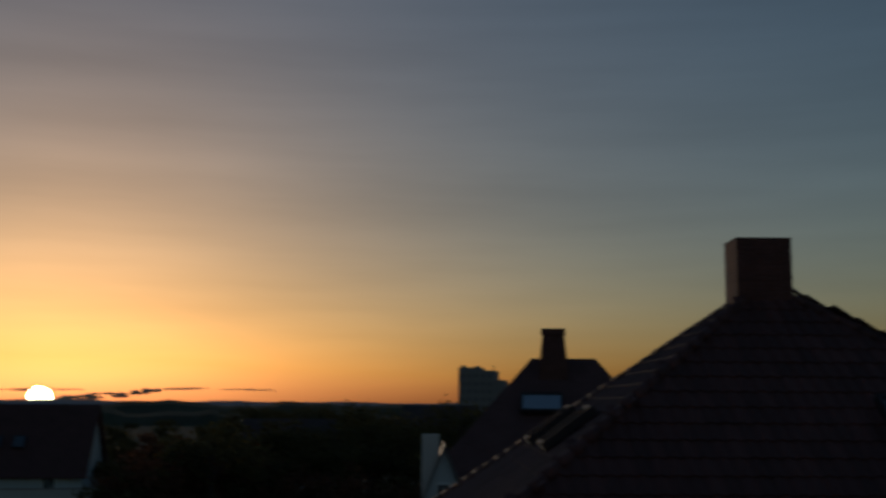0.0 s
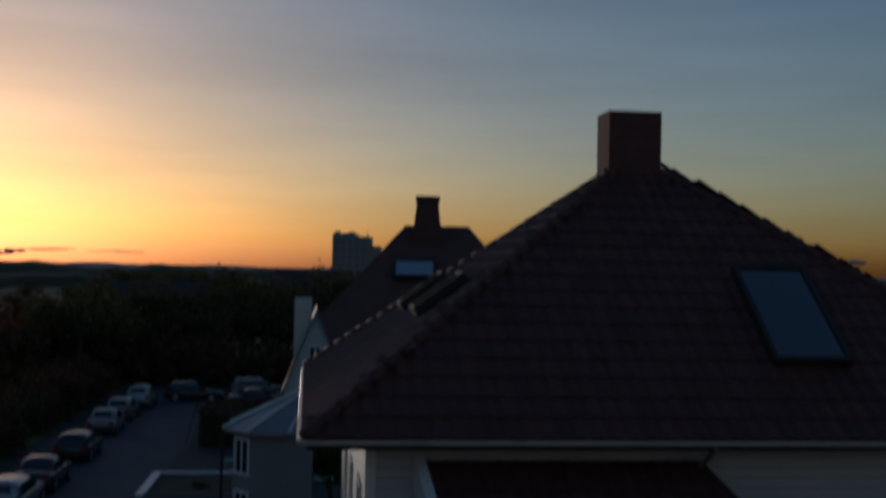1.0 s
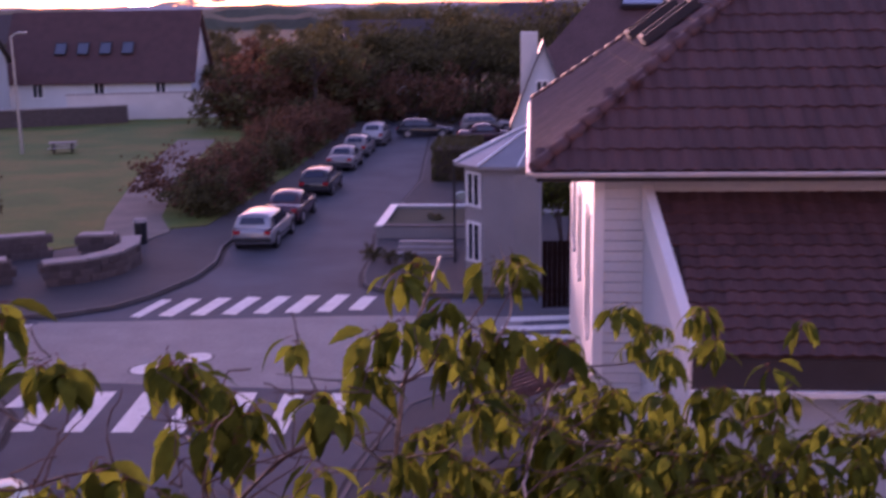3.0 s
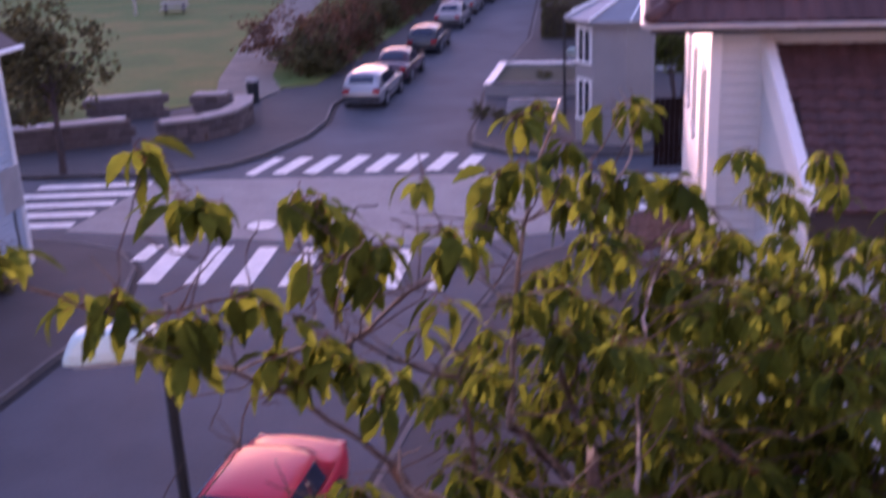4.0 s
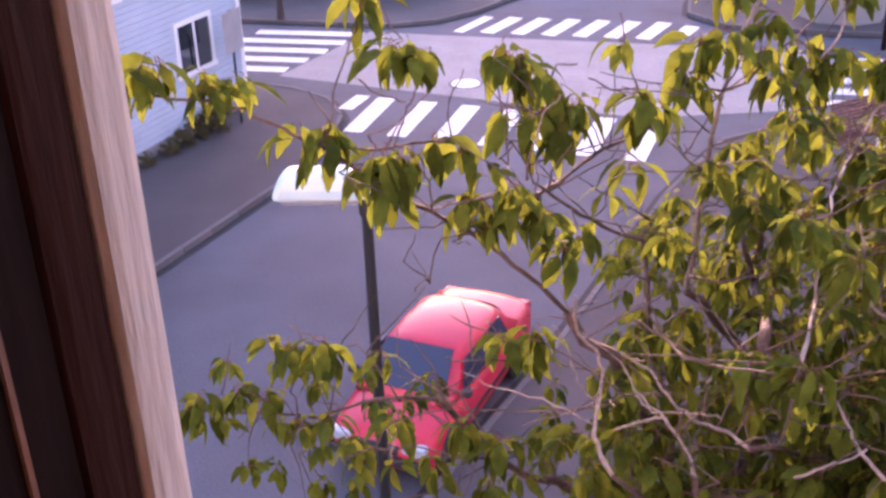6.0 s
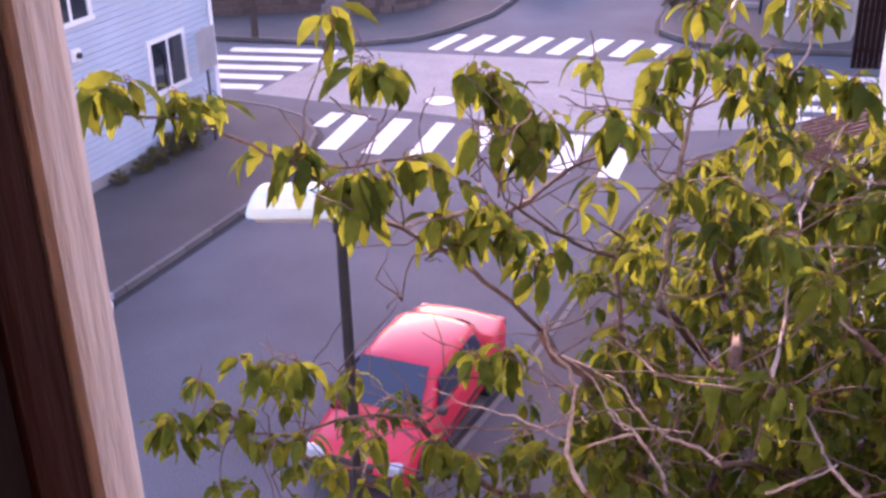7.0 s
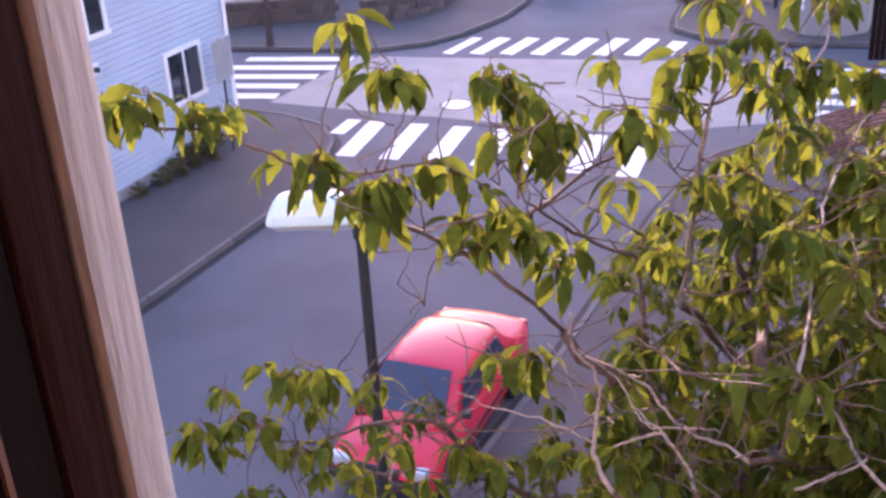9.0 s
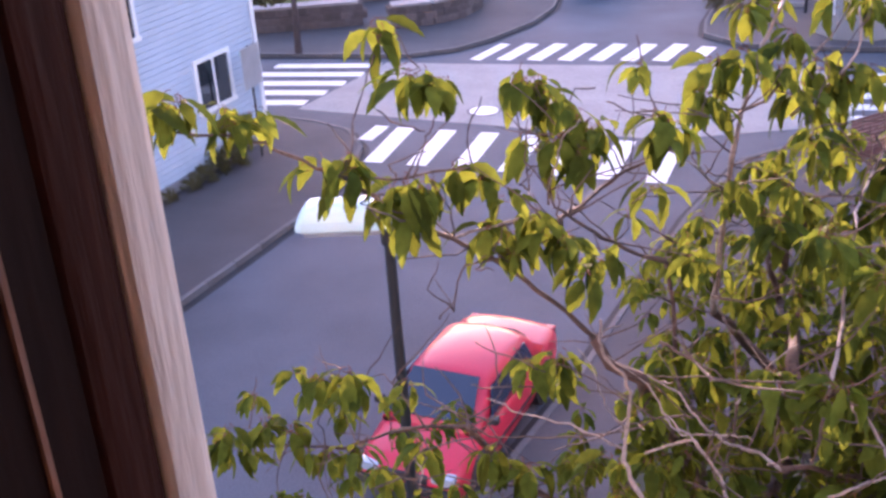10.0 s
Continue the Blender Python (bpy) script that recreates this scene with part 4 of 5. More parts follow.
for i in range(14):
    part("board", B(0.16 * i, 0.16 * i + 0.145, 0, 0.03, 0.0, 2.2 + 0.02 * math.sin(i * 3)), DARKWOOD, fence)
part("rail", B(0, 2.24, 0.032, 0.08, 0.5, 0.6), DARKWOOD, fence)
part("rail", B(0, 2.24, 0.032, 0.08, 1.7, 1.8), DARKWOOD, fence)


# ---- foliage ----
def leafy(bm, centre, radius, count, size, rng, squash=0.8):
    """Many small leaf blades in uneven clumps round a centre."""
    clumps = [Vector((rng.gauss(0, 0.5), rng.gauss(0, 0.5), rng.gauss(0, 0.45 * squash))) * radius for _ in range(max(4, count // 45))]
    for _ in range(count):
        c = rng.choice(clumps)
        p = Vector(centre) + c + Vector((rng.gauss(0, 1), rng.gauss(0, 1), rng.gauss(0, 0.8))) * radius * 0.2
        q = Euler((rng.uniform(0, 6.3), rng.uniform(-1.2, 1.2), rng.uniform(0, 6.3))).to_matrix()
        s = size * rng.uniform(0.6, 1.4)
        bm.faces.new([bm.verts.new(p + q @ Vector(v) * s) for v in ((-0.5, 0, 0), (0, -0.3, 0.06), (0.5, 0, 0), (0, 0.3, 0.06))])


def make_tree(height, spread, seed, material, leaves=3200, size=0.34):
    rng = random.Random(seed)
    t = empty("tree", Matrix(), "broad leafy tree dark against the low sun", "tree", "park trees")
    bm = bmesh.new()
    hh = height * 0.45
    tube(bm, [(0, 0, -0.1), (0.05, 0, hh * 0.5), (0.1, 0.1, hh), (0.1, 0.1, height * 0.8)], [0.05 * height * 0.6, 0.04 * height * 0.55, 0.03 * height * 0.5, 0.02], 8)
    for k in range(6):
        a = k * 1.05 + rng.random()
        z = hh * rng.uniform(0.7, 1.2)
        e = Vector((math.cos(a), math.sin(a), 0)) * spread * 0.6
        tube(bm, [(0.05, 0.05, z), (e.x * 0.5, e.y * 0.5, z + height * 0.14), (e.x, e.y, z + height * 0.24)], [0.014 * height, 0.009 * height, 0.003 * height], 6)
    part("trunk", bm, BARK, t)
    bm = bmesh.new()
    for k in range(9):
        a, r = rng.uniform(0, 6.3), spread * math.sqrt(rng.random()) * 0.75
        z = height * rng.uniform(0.45, 0.86) * (1 - 0.15 * r / spread)
        leafy(bm, (r * math.cos(a), r * math.sin(a), z), spread * rng.uniform(0.35, 0.6), leaves // 9, size, rng)
    part("crown", bm, material, t)
    return t


trees = [make_tree(9.0, 4.2, 11, FOLIAGE), make_tree(8.0, 3.4, 12, FOLIAGE), make_tree(10.5, 5.0, 13, FOLIAGE, 4200), make_tree(7.0, 3.6, 14, REDFOLIAGE)]
homes = [(-30, 84), (-27.5, 96), (-12, 96), (-45, 110)]
for t, (x, y) in zip(trees, homes):
    t.matrix_basis = pose(x, y, 0)
rng = random.Random(5)
woods = []


def plant(n, y0, y1, az0, az1, gap):
    k = 0
    while k < n:
        y, az = rng.uniform(y0, y1), rng.uniform(az0, az1)
        x = -y * math.tan(radians(az))
        k += 0.2                             # crowded places give up
        if (y < 104 and x < -36) or (y < 93 and -27 < x < -9) or any(math.hypot(x - a, y - b) < gap for a, b in woods):
            continue
        k += 0.8
        woods.append((x, y))
        s = rng.uniform(0.8, 1.08) * (0.55 if 18.5 < az < 33 else 0.8 if az > 33 else 0.87)
        copy_thing(rng.choice(trees[:3]), pose(x, y, -0.05, 0, 0, rng.uniform(0, 360)) @ Matrix.Diagonal((s * 1.1, s * 1.1, s * rng.uniform(0.85, 1.08), 1)))


plant(46, 84, 128, 6, 27, 3.4)
plant(80, 128, 260, 1, 44, 6.0)
plant(40, 260, 460, -4, 46, 10.0)
# trees on the right, seen past the roof
for x, y in ((3, 90), (9, 84), (-6, 84), (-4.5, 100), (26, 150), (60, 170), (44, 130)):
    copy_thing(trees[int(y) % 3], pose(x, y, 0, 0, 0, x * 30))


def shrub(m, r, h, seed, material, label, count=900, size=0.16, group="shrubs"):
    rng = random.Random(seed)
    sh = empty("shrub", m, label, "shrub", group)
    bm = bmesh.new()
    for k in range(6):
        a = k * 1.05 + rng.random()
        tube(bm, [(0.05 * math.cos(a), 0.05 * math.sin(a), -0.05), (0.3 * r * math.cos(a), 0.3 * r * math.sin(a), h * 0.4), (0.6 * r * math.cos(a), 0.6 * r * math.sin(a), h * 0.75)], [0.035, 0.025, 0.01], 5)
    part("stem", bm, BARK, sh)
    bm = bmesh.new()
    for k in range(5):
        a, q = rng.uniform(0, 6.3), r * 0.55 * math.sqrt(rng.random())
        leafy(bm, (q * math.cos(a), q * math.sin(a), h * rng.uniform(0.4, 0.7)), r * 0.62, count // 5, size, rng)
    part("leaves", bm, material, sh)
    return sh


sh0 = shrub(pose(-25.5, 50, 0.1), 2.0, 2.4, 21, REDFOLIAGE, "dense reddish-brown shrub beside the parked cars", 1500, 0.2)
sh1 = shrub(pose(-24.0, 54, 0.1), 1.8, 2.2, 22, FOLIAGE, "dense dark green shrub on the bank", 1500, 0.2)
rng = random.Random(9)
for i in range(46):
    f = rng.random()
    y = 47 + 36 * f
    x = -21.6 - (y - 46) * 0.135 - rng.uniform(0.7, 0.9 + 2.2 * min(1, f * 1.4))
    copy_thing((sh0, sh1, sh0)[i % 3], pose(x, y, 0.1, 0, 0, rng.uniform(0, 360)) @ Matrix.Scale(rng.uniform(0.65, 1.05), 4))
for x, y, s in ((-30.0, 36.5, 1.0), (-33, 37, 1.2), (-36, 38, 1.1), (-29, 33.5, 0.8), (-40, 40, 1.2), (-45, 44, 1.1)):
    copy_thing(sh1, pose(x, y, 0.1, 0, 0, x * 40) @ Matrix.Scale(s, 4))
for x, y, s in ((-11.0, 46.0, 0.3), (-12.0, 39.6, 0.26), (-11.2, 39.2, 0.24), (-10.4, 39.2, 0.22)):
    copy_thing(sh1, pose(x, y, 0.12, 0, 0, x * 70) @ Matrix.Scale(s, 4))
for x, y, s in ((-18.25, 18.6, 0.22), (-18.35, 19.4, 0.3), (-18.3, 19.9, 0.34), (-18.2, 18.0, 0.16), (-18.2, 17.2, 0.14)):
    copy_thing(sh1, pose(x, y, 0.12, 0, 0, x * 700) @ Matrix.Scale(s, 4))
green_bush = shrub(pose(-4.75, 41.2, 0.12), 1.5, 4.6, 31, YELLOWGREEN, "tall yellow-green bush between the houses", 2600, 0.2)
hedge = empty("hedge", pose(-14.2, 58.4, 0.1, 0, 0, 8), "clipped dark box hedge by the pavement", "hedge")
bm = bmesh.new()
rng = random.Random(3)
for _ in range(5200):
    p = [rng.uniform(0, 2.6), rng.uniform(0, 5.0), rng.uniform(0, 2.0)]
    k = rng.randrange(5)
    if k < 4:
        ax, v = ((0, 0.05), (0, 2.55), (1, 0.05), (2, 1.97))[k]
        p[ax] = v + rng.gauss(0, 0.06)
    q = Euler((rng.uniform(0, 6), rng.uniform(0, 6), rng.uniform(0, 6))).to_matrix()
    bm.faces.new([bm.verts.new(Vector(p) + q @ Vector(v) * 0.13) for v in ((-0.5, 0, 0), (0, -0.35, 0), (0.5, 0, 0), (0, 0.35, 0))])
part("leaves", bm, FOLIAGE, hedge)
part("core", B(0.2, 2.4, 0.2, 4.8, 0, 1.8), BARK, hedge)
for i in range(46):                          # undergrowth below the far trees
    y = rng.uniform(82, 100)
    x = rng.uniform(-38, -28) if i % 3 else rng.uniform(-13, 6)
    copy_thing((sh0, sh1)[i % 2], pose(x, y, -0.05, 0, 0, rng.uniform(0, 360)) @ Matrix.Scale(rng.uniform(1.2, 2.0), 4))
for i in range(14):
    copy_thing((sh0, sh1)[i % 2], pose(-27 + 1.6 * i, rng.uniform(88, 95), -0.05, 0, 0, rng.uniform(0, 360)) @ Matrix.Scale(rng.uniform(1.2, 1.8), 4))
# street tree beyond the corner house
st_tree = copy_thing(trees[1], pose(-23.73, 29.64, 0.1, 0, 0, 50) @ Matrix.Diagonal((0.62, 0.62, 0.7, 1)))
st_tree["label"] = "small street tree on the corner pavement"

# ---- far land, clouds and the low sun ----
def ridge_line(name, dist, az0, az1, hfun, material, label):
    bm = bmesh.new()
    n = 160
    prev = None
    for i in range(n + 1):
        az = az0 + (az1 - az0) * i / n
        d = Vector((-math.sin(radians(az)), math.cos(radians(az)), 0))
        h = hfun(az)
        col = [bm.verts.new(d * dist + Vector((0, 0, -2))), bm.verts.new(d * (dist + dist * 0.04) + Vector((0, 0, h * 0.7))), bm.verts.new(d * (dist + dist * 0.09) + Vector((0, 0, h))), bm.verts.new(d * (dist + dist * 0.2) + Vector((0, 0, -2)))]
        if prev:
            for a in range(3):
                bm.faces.new((prev[a], prev[a + 1], col[a + 1], col[a]))
        prev = col
    return tagged(part(name, bm, material), label, "hills", kind="structure")


def hill(scale, base, amp, seed):
    return lambda az: base + amp * (noise.noise(Vector((az / scale, seed, 0))) + 0.5 * noise.noise(Vector((az / scale * 3.1, seed, 2))) + 0.2 * noise.noise(Vector((az / scale * 11, seed, 5))))


ridge_line("backdrop_hills", 3600, -40, 70, hill(9, 18, 14, 1.7), HILLS, "low hills along the horizon, haze put into their colour")
ridge_line("backdrop_woods", 900, -40, 70, hill(4, 9, 6, 4.2), FARGREEN, "dark wooded rise before the horizon")
ridge_line("backdrop_woods", 480, -40, 70, hill(3, 5.5, 4.5, 8.2), FARGREEN, "dark wooded rise before the horizon")
rng = random.Random(17)
for az, el, wd, ht in ((23.0, 0.62, 1.2, 0.28), (24.6, 0.45, 2.6, 0.22), (28.5, 0.7, 4.2, 0.12), (19.5, 0.8, 5.0, 0.1), (26.5, 0.3, 2.5, 0.2), (-18.5, 1.0, 1.5, 0.3)):
    D = 4500
    bm = bmesh.new()
    for k in range(9):
        a = az + rng.uniform(-0.5, 0.5) * wd
        e = el + rng.uniform(-0.25, 0.5) * ht
        c = Vector((-math.sin(radians(a)), math.cos(radians(a)), math.tan(radians(e)))) * D
        s = D * radians(ht) * rng.uniform(0.25, 0.6)
        bmesh.ops.create_icosphere(bm, subdivisions=2, radius=1, matrix=Matrix.Translation(c) @ pose(0, 0, 0, 0, 0, az) @ Matrix.Diagonal((s * max(1, 0.35 * wd / ht), s, s * 0.6, 1)))
    tagged(part("backdrop_cloud", bm, CLOUD, smooth=True), "small dark cloud low over the horizon", "cloud", kind="structure")
disc = bmesh.new()
bmesh.ops.create_icosphere(disc, subdivisions=4, radius=4700 * math.tan(radians(0.55)), matrix=Matrix.Translation(Vector((-math.sin(radians(28.0)), math.cos(radians(28.0)), math.tan(radians(0.3)))) * 4700))
setting = part("setting_sun", disc, glow("setting sun", (1.0, 0.75, 0.3), 60.0), smooth=True)
tagged(setting, "bright setting sun on the horizon", "sun", kind="structure")

# ---- the room and window behind which the camera stands ----
WY = 0.055                                   # outer face of the wall
wall = bmesh.new()
X0, X1, Z0, Z1 = -0.2535, 1.35, 8.72, 10.75      # clear opening
# unseen width and height are added to keep eastern sky off the scene
for x0, x1, z0, z1 in ((-5.4, X0 - 0.09, 0, 15), (X1 + 0.09, 24, 0, 15), (X0 - 0.09, X1 + 0.09, 0, Z0 - 0.08), (X0 - 0.09, X1 + 0.09, Z1 + 0.09, 15)):
    box(wall, x0, x1, WY - 0.26, WY - 0.03, z0, z1)
tagged(part("wall_north", wall, PLASTER), "thick wall round the open window, enlarged out of view to block sky light", "wall", kind="structure")
win1 = empty("window_1", Matrix(), "open window with shade-coloured reveal and bare wood frame", "window", kind="structure")
# shade deepening towards the room is coloured into rebate and reveal
for x0, x1, z0, z1, s in ((X0 - 0.09, X0, Z0, Z1, "l"), (X1, X1 + 0.09, Z0, Z1, "r"), (X0 - 0.09, X1 + 0.09, Z1, Z1 + 0.09, "t")):
    part("window_frame", B(x0, x1, WY - 0.036, WY, z0, z1, 0.009), PALEWOOD, win1, "weathered bare wood frame")
    part("reveal", B(x0, x1 - (0.012 if s == "l" else 0), WY - 0.28, WY - 0.08, z0, z1), DARKWOOD, win1, "reveal coloured dark for the room's shade")
    part("rebate", B(x0, x1 - (0.006 if s == "l" else 0), WY - 0.079, WY - 0.037, z0, z1, 0.012), BROWNWOOD, win1, "maroon rebate coloured as half shade")
part("bead", B(X0 - 0.03, X0 - 0.008, WY - 0.118, WY - 0.114, Z0, Z1), WORNBEAD, win1, "worn wooden bead with its lit edge coloured in")
part("window_sill", B(X0 - 0.09, X1 + 0.09, WY - 0.3, WY + 0.06, Z0 - 0.08, Z0 - 0.001), DARKWOOD, win1)
rm = bmesh.new()
box(rm, -2.2, -2.0, -4.2, WY - 0.27, 8.0, 10.95)
box(rm, 3.0, 3.2, -4.2, WY - 0.27, 8.0, 10.95)
box(rm, -2.0, 3.0, -4.2, -4.0, 8.0, 10.95)
tagged(part("wall_south", rm, PLASTER), "plain plaster walls of the dim room", "wall", kind="structure")
tagged(part("floor", B(-2.2, 3.2, -4.2, WY - 0.27, 7.85, 8.0), FLOORWOOD), "plain wooden floor of the room", "floor", kind="structure")
tagged(part("ceiling", B(-2.2, 3.2, -4.2, WY - 0.27, 10.96, 11.1), PLASTER), "plain ceiling of the room", "ceiling", kind="structure")


# ---- cherry tree before the window ----
cherry = empty("cherry_tree", pose(0, 0, 0), "cherry tree with drooping yellow-green leaves below the window", "tree")
rng = random.Random(41)


def wander(pts, k, amount):
    """Points along a polyline, k between each two, with small kinks."""
    out = []
    for a, b in zip(pts, pts[1:]):
        a, b = Vector(a), Vector(b)
        for i in range(k):
            p = a.lerp(b, i / k)
            out.append(p + Vector((rng.gauss(0, 1), rng.gauss(0, 1), rng.gauss(0, 1))) * amount * (1 if i else 0.3))
    out.append(Vector(pts[-1]))
    return out


nodes = []                                   # (place, radius) of wood to which twigs may join


def limb(pts, r0, r1, k=4, kink=0.015, name="branch", material=TWIG, sides=7):
    ps = wander(pts, k, kink)
    n = len(ps) - 1
    rs = [r0 + (r1 - r0) * i / n for i in range(n + 1)]
    rs = [max(0.003, 0.52 * r) * rng.uniform(0.85, 1.18) for r in rs]
    part(name, tube(bmesh.new(), ps, rs, sides), material, cherry, smooth=True)
    nodes.extend(zip(ps, rs))


FORK = (-0.8, 4.15, 5.6)
limb([(-0.6, 4.5, 0), (-0.62, 4.4, 2.2), (-0.75, 4.25, 4.2), FORK], 0.17, 0.1, 5, 0.02, "trunk", BARK, 12)
limb([FORK, (-0.8, 4.2, 6.6), (-0.84, 4.1, 7.4), (-0.7, 3.95, 7.9)], 0.085, 0.03, 5, 0.03, "branch", BARK)
limb([FORK, (-0.95, 3.7, 6.4), (-0.98, 3.3, 7.0), (-1.17, 2.84, 7.74)], 0.06, 0.045, 5, 0.02, "branch", BARK)
limb([FORK, (-0.3, 4.0, 6.6), (0.2, 3.8, 7.4), (0.45, 3.7, 8.1)], 0.07, 0.02, 4, 0.03, "branch", BARK)
limb([FORK, (0.3, 4.3, 6.4), (0.9, 4.2, 7.4), (1.1, 3.9, 8.0)], 0.06, 0.012, 4, 0.03, "branch", BARK)
limb([FORK, (-1.3, 3.7, 6.2), (-1.7, 3.3, 6.6), (-1.69, 2.78, 7.24)], 0.05, 0.03, 4, 0.02, "branch", BARK)
limb([(-0.84, 4.1, 7.0), (-0.93, 3.49, 7.57)], 0.05, 0.036, 4, 0.025, "branch", BARK)
limb([(-0.3, 4.0, 6.6), (-0.28, 2.45, 7.93)], 0.022, 0.016, 4, 0.012, "branch", BARK)
limb([(-0.95, 3.7, 6.2), (-0.81, 2.4, 7.44)], 0.022, 0.018, 4, 0.012, "branch", BARK)
limb([(-0.3, 4.0, 6.6), (-0.4, 2.49, 7.63)], 0.022, 0.016, 4, 0.012, "branch", BARK)
limb([(-0.9, 3.9, 6.0), (-0.55, 2.44, 7.5)], 0.022, 0.016, 4, 0.012, "branch", BARK)
limb([(-0.1, 3.9, 6.8), (0.01, 2.57, 7.59)], 0.022, 0.016, 4, 0.012, "branch", BARK)
limb([(0.1, 3.85, 7.2), (-0.12, 3.03, 7.89)], 0.022, 0.016, 4, 0.012, "branch", BARK)
limb([(-0.98, 3.3, 7.0), (-1.07, 3.31, 7.85)], 0.022, 0.016, 4, 0.012, "branch", BARK)
limb([(-0.8, 4.15, 5.9), (-0.54, 3.24, 7.1)], 0.07, 0.05, 4, 0.025, "branch", BARK)
limb([(-1.17, 2.84, 7.74), (-1.23, 2.59, 8.01), (-1.34, 2.59, 8.08), (-1.46, 2.57, 8.14), (-1.51, 2.47, 8.23), (-1.58, 2.32, 8.35), (-1.69, 2.27, 8.44), (-1.73, 2.21, 8.51), (-1.77, 2.14, 8.56), (-1.82, 2.12, 8.59), (-1.92, 2.07, 8.65), (-1.99, 2.0, 8.69), (-2.04, 1.91, 8.71), (-2.09, 1.82, 8.76)], 0.019, 0.008, 3, 0.0035)
limb([(-1.51, 2.47, 8.23), (-1.48, 2.52, 8.24), (-1.43, 2.57, 8.24), (-1.37, 2.58, 8.27), (-1.3, 2.59, 8.29), (-1.33, 2.68, 8.35)], 0.012, 0.006, 3, 0.0025, material=PALETWIG)
limb([(-1.73, 2.21, 8.51), (-1.67, 2.29, 8.49), (-1.61, 2.36, 8.47), (-1.54, 2.49, 8.46), (-1.47, 2.55, 8.46)], 0.011, 0.006, 3, 0.0025)
limb([(-1.24, 2.65, 8.25), (-1.21, 2.82, 8.25), (-1.18, 2.95, 8.28), (-1.11, 2.98, 8.34), (-1.03, 2.95, 8.39), (-0.91, 3.04, 8.46)], 0.016, 0.009, 3, 0.0025)
limb([(-1.07, 3.31, 7.85), (-1.18, 3.25, 7.9), (-1.17, 2.92, 8.1), (-1.2, 2.76, 8.23), (-1.25, 2.71, 8.29), (-1.31, 2.78, 8.34)], 0.018, 0.008, 3, 0.0025)
limb([(-0.93, 3.49, 7.57), (-0.9, 3.44, 7.75), (-0.9, 3.46, 7.94), (-0.91, 3.5, 8.1), (-0.88, 3.48, 8.26), (-0.85, 3.47, 8.43), (-0.83, 3.51, 8.56), (-0.82, 3.58, 8.65), (-0.76, 3.56, 8.79), (-0.86, 4.1, 8.75)], 0.026, 0.012, 3, 0.0035, material=PALETWIG)
limb([(-0.9, 3.46, 8.12), (-0.93, 3.38, 8.18), (-0.93, 3.19, 8.31), (-0.92, 2.89, 8.47)], 0.014, 0.006, 3, 0.0025, material=PALETWIG)
limb([(-0.84, 3.43, 8.45), (-0.87, 3.34, 8.41), (-0.9, 3.24, 8.48), (-0.93, 3.09, 8.55)], 0.009, 0.005, 3, 0.0025)
limb([(-0.12, 3.03, 7.89), (-0.18, 3.12, 7.87), (-0.23, 3.15, 7.92), (-0.23, 3.06, 8.08), (-0.24, 2.96, 8.24)], 0.011, 0.007, 3, 0.0025, material=PALETWIG)
limb([(-0.28, 2.45, 7.93), (-0.3, 2.68, 7.95), (-0.4, 3.3, 7.78), (-0.41, 3.32, 7.9), (-0.33, 2.96, 8.25), (-0.36, 3.17, 8.26), (-0.38, 3.4, 8.25), (-0.37, 3.61, 8.29), (-0.36, 3.76, 8.33), (-0.33, 3.83, 8.36), (-0.22, 3.84, 8.41)], 0.013, 0.008, 3, 0.0035, material=PALETWIG)
limb([(-0.71, 3.63, 8.38), (-0.65, 3.69, 8.44), (-0.6, 3.76, 8.48), (-0.55, 3.8, 8.54), (-0.53, 3.86, 8.6), (-0.53, 3.87, 8.67), (-0.61, 4.19, 8.73), (-0.64, 4.23, 8.78)], 0.012, 0.007, 3, 0.0025, material=PALETWIG)
limb([(-0.84, 3.43, 8.45), (-0.78, 3.54, 8.46), (-0.73, 3.65, 8.54), (-0.68, 3.78, 8.57), (-0.65, 3.94, 8.61), (-0.63, 4.21, 8.7)], 0.012, 0.006, 3, 0.0025)
limb([(-0.54, 3.24, 7.1), (-0.49, 2.99, 7.64), (-0.61, 3.54, 7.51), (-0.74, 3.82, 7.5), (-0.77, 3.69, 7.74), (-0.79, 3.81, 7.87)], 0.05, 0.02, 3, 0.01, material=BARK)
limb([(-0.81, 2.4, 7.44), (-0.86, 2.43, 7.47), (-0.91, 2.47, 7.52), (-0.92, 2.53, 7.61), (-0.93, 2.59, 7.71), (-0.96, 2.58, 7.79), (-1.0, 2.53, 7.86), (-0.96, 2.39, 8.01), (-0.9, 2.26, 8.16)], 0.017, 0.008, 3, 0.0025, material=PALETWIG)
limb([(-0.4, 2.49, 7.63), (-0.51, 2.66, 7.55), (-0.62, 2.69, 7.53), (-0.68, 2.64, 7.6), (-0.74, 2.64, 7.66), (-0.78, 2.64, 7.72), (-0.83, 2.65, 7.73), (-0.9, 2.66, 7.75)], 0.012, 0.007, 3, 0.0025, material=PALETWIG)
limb([(-0.55, 2.44, 7.5), (-0.58, 2.5, 7.51), (-0.63, 2.54, 7.54), (-0.7, 2.57, 7.6), (-0.73, 2.57, 7.59), (-0.79, 2.56, 7.56), (-0.85, 2.51, 7.54)], 0.012, 0.007, 3, 0.0025, material=PALETWIG)
limb([(-0.75, 2.71, 7.59), (-0.8, 2.73, 7.57), (-0.89, 2.72, 7.54), (-0.95, 2.69, 7.5), (-1.06, 2.68, 7.45), (-1.3, 2.69, 7.36), (-1.44, 2.52, 7.43), (-1.49, 2.41, 7.54)], 0.009, 0.005, 3, 0.0025)
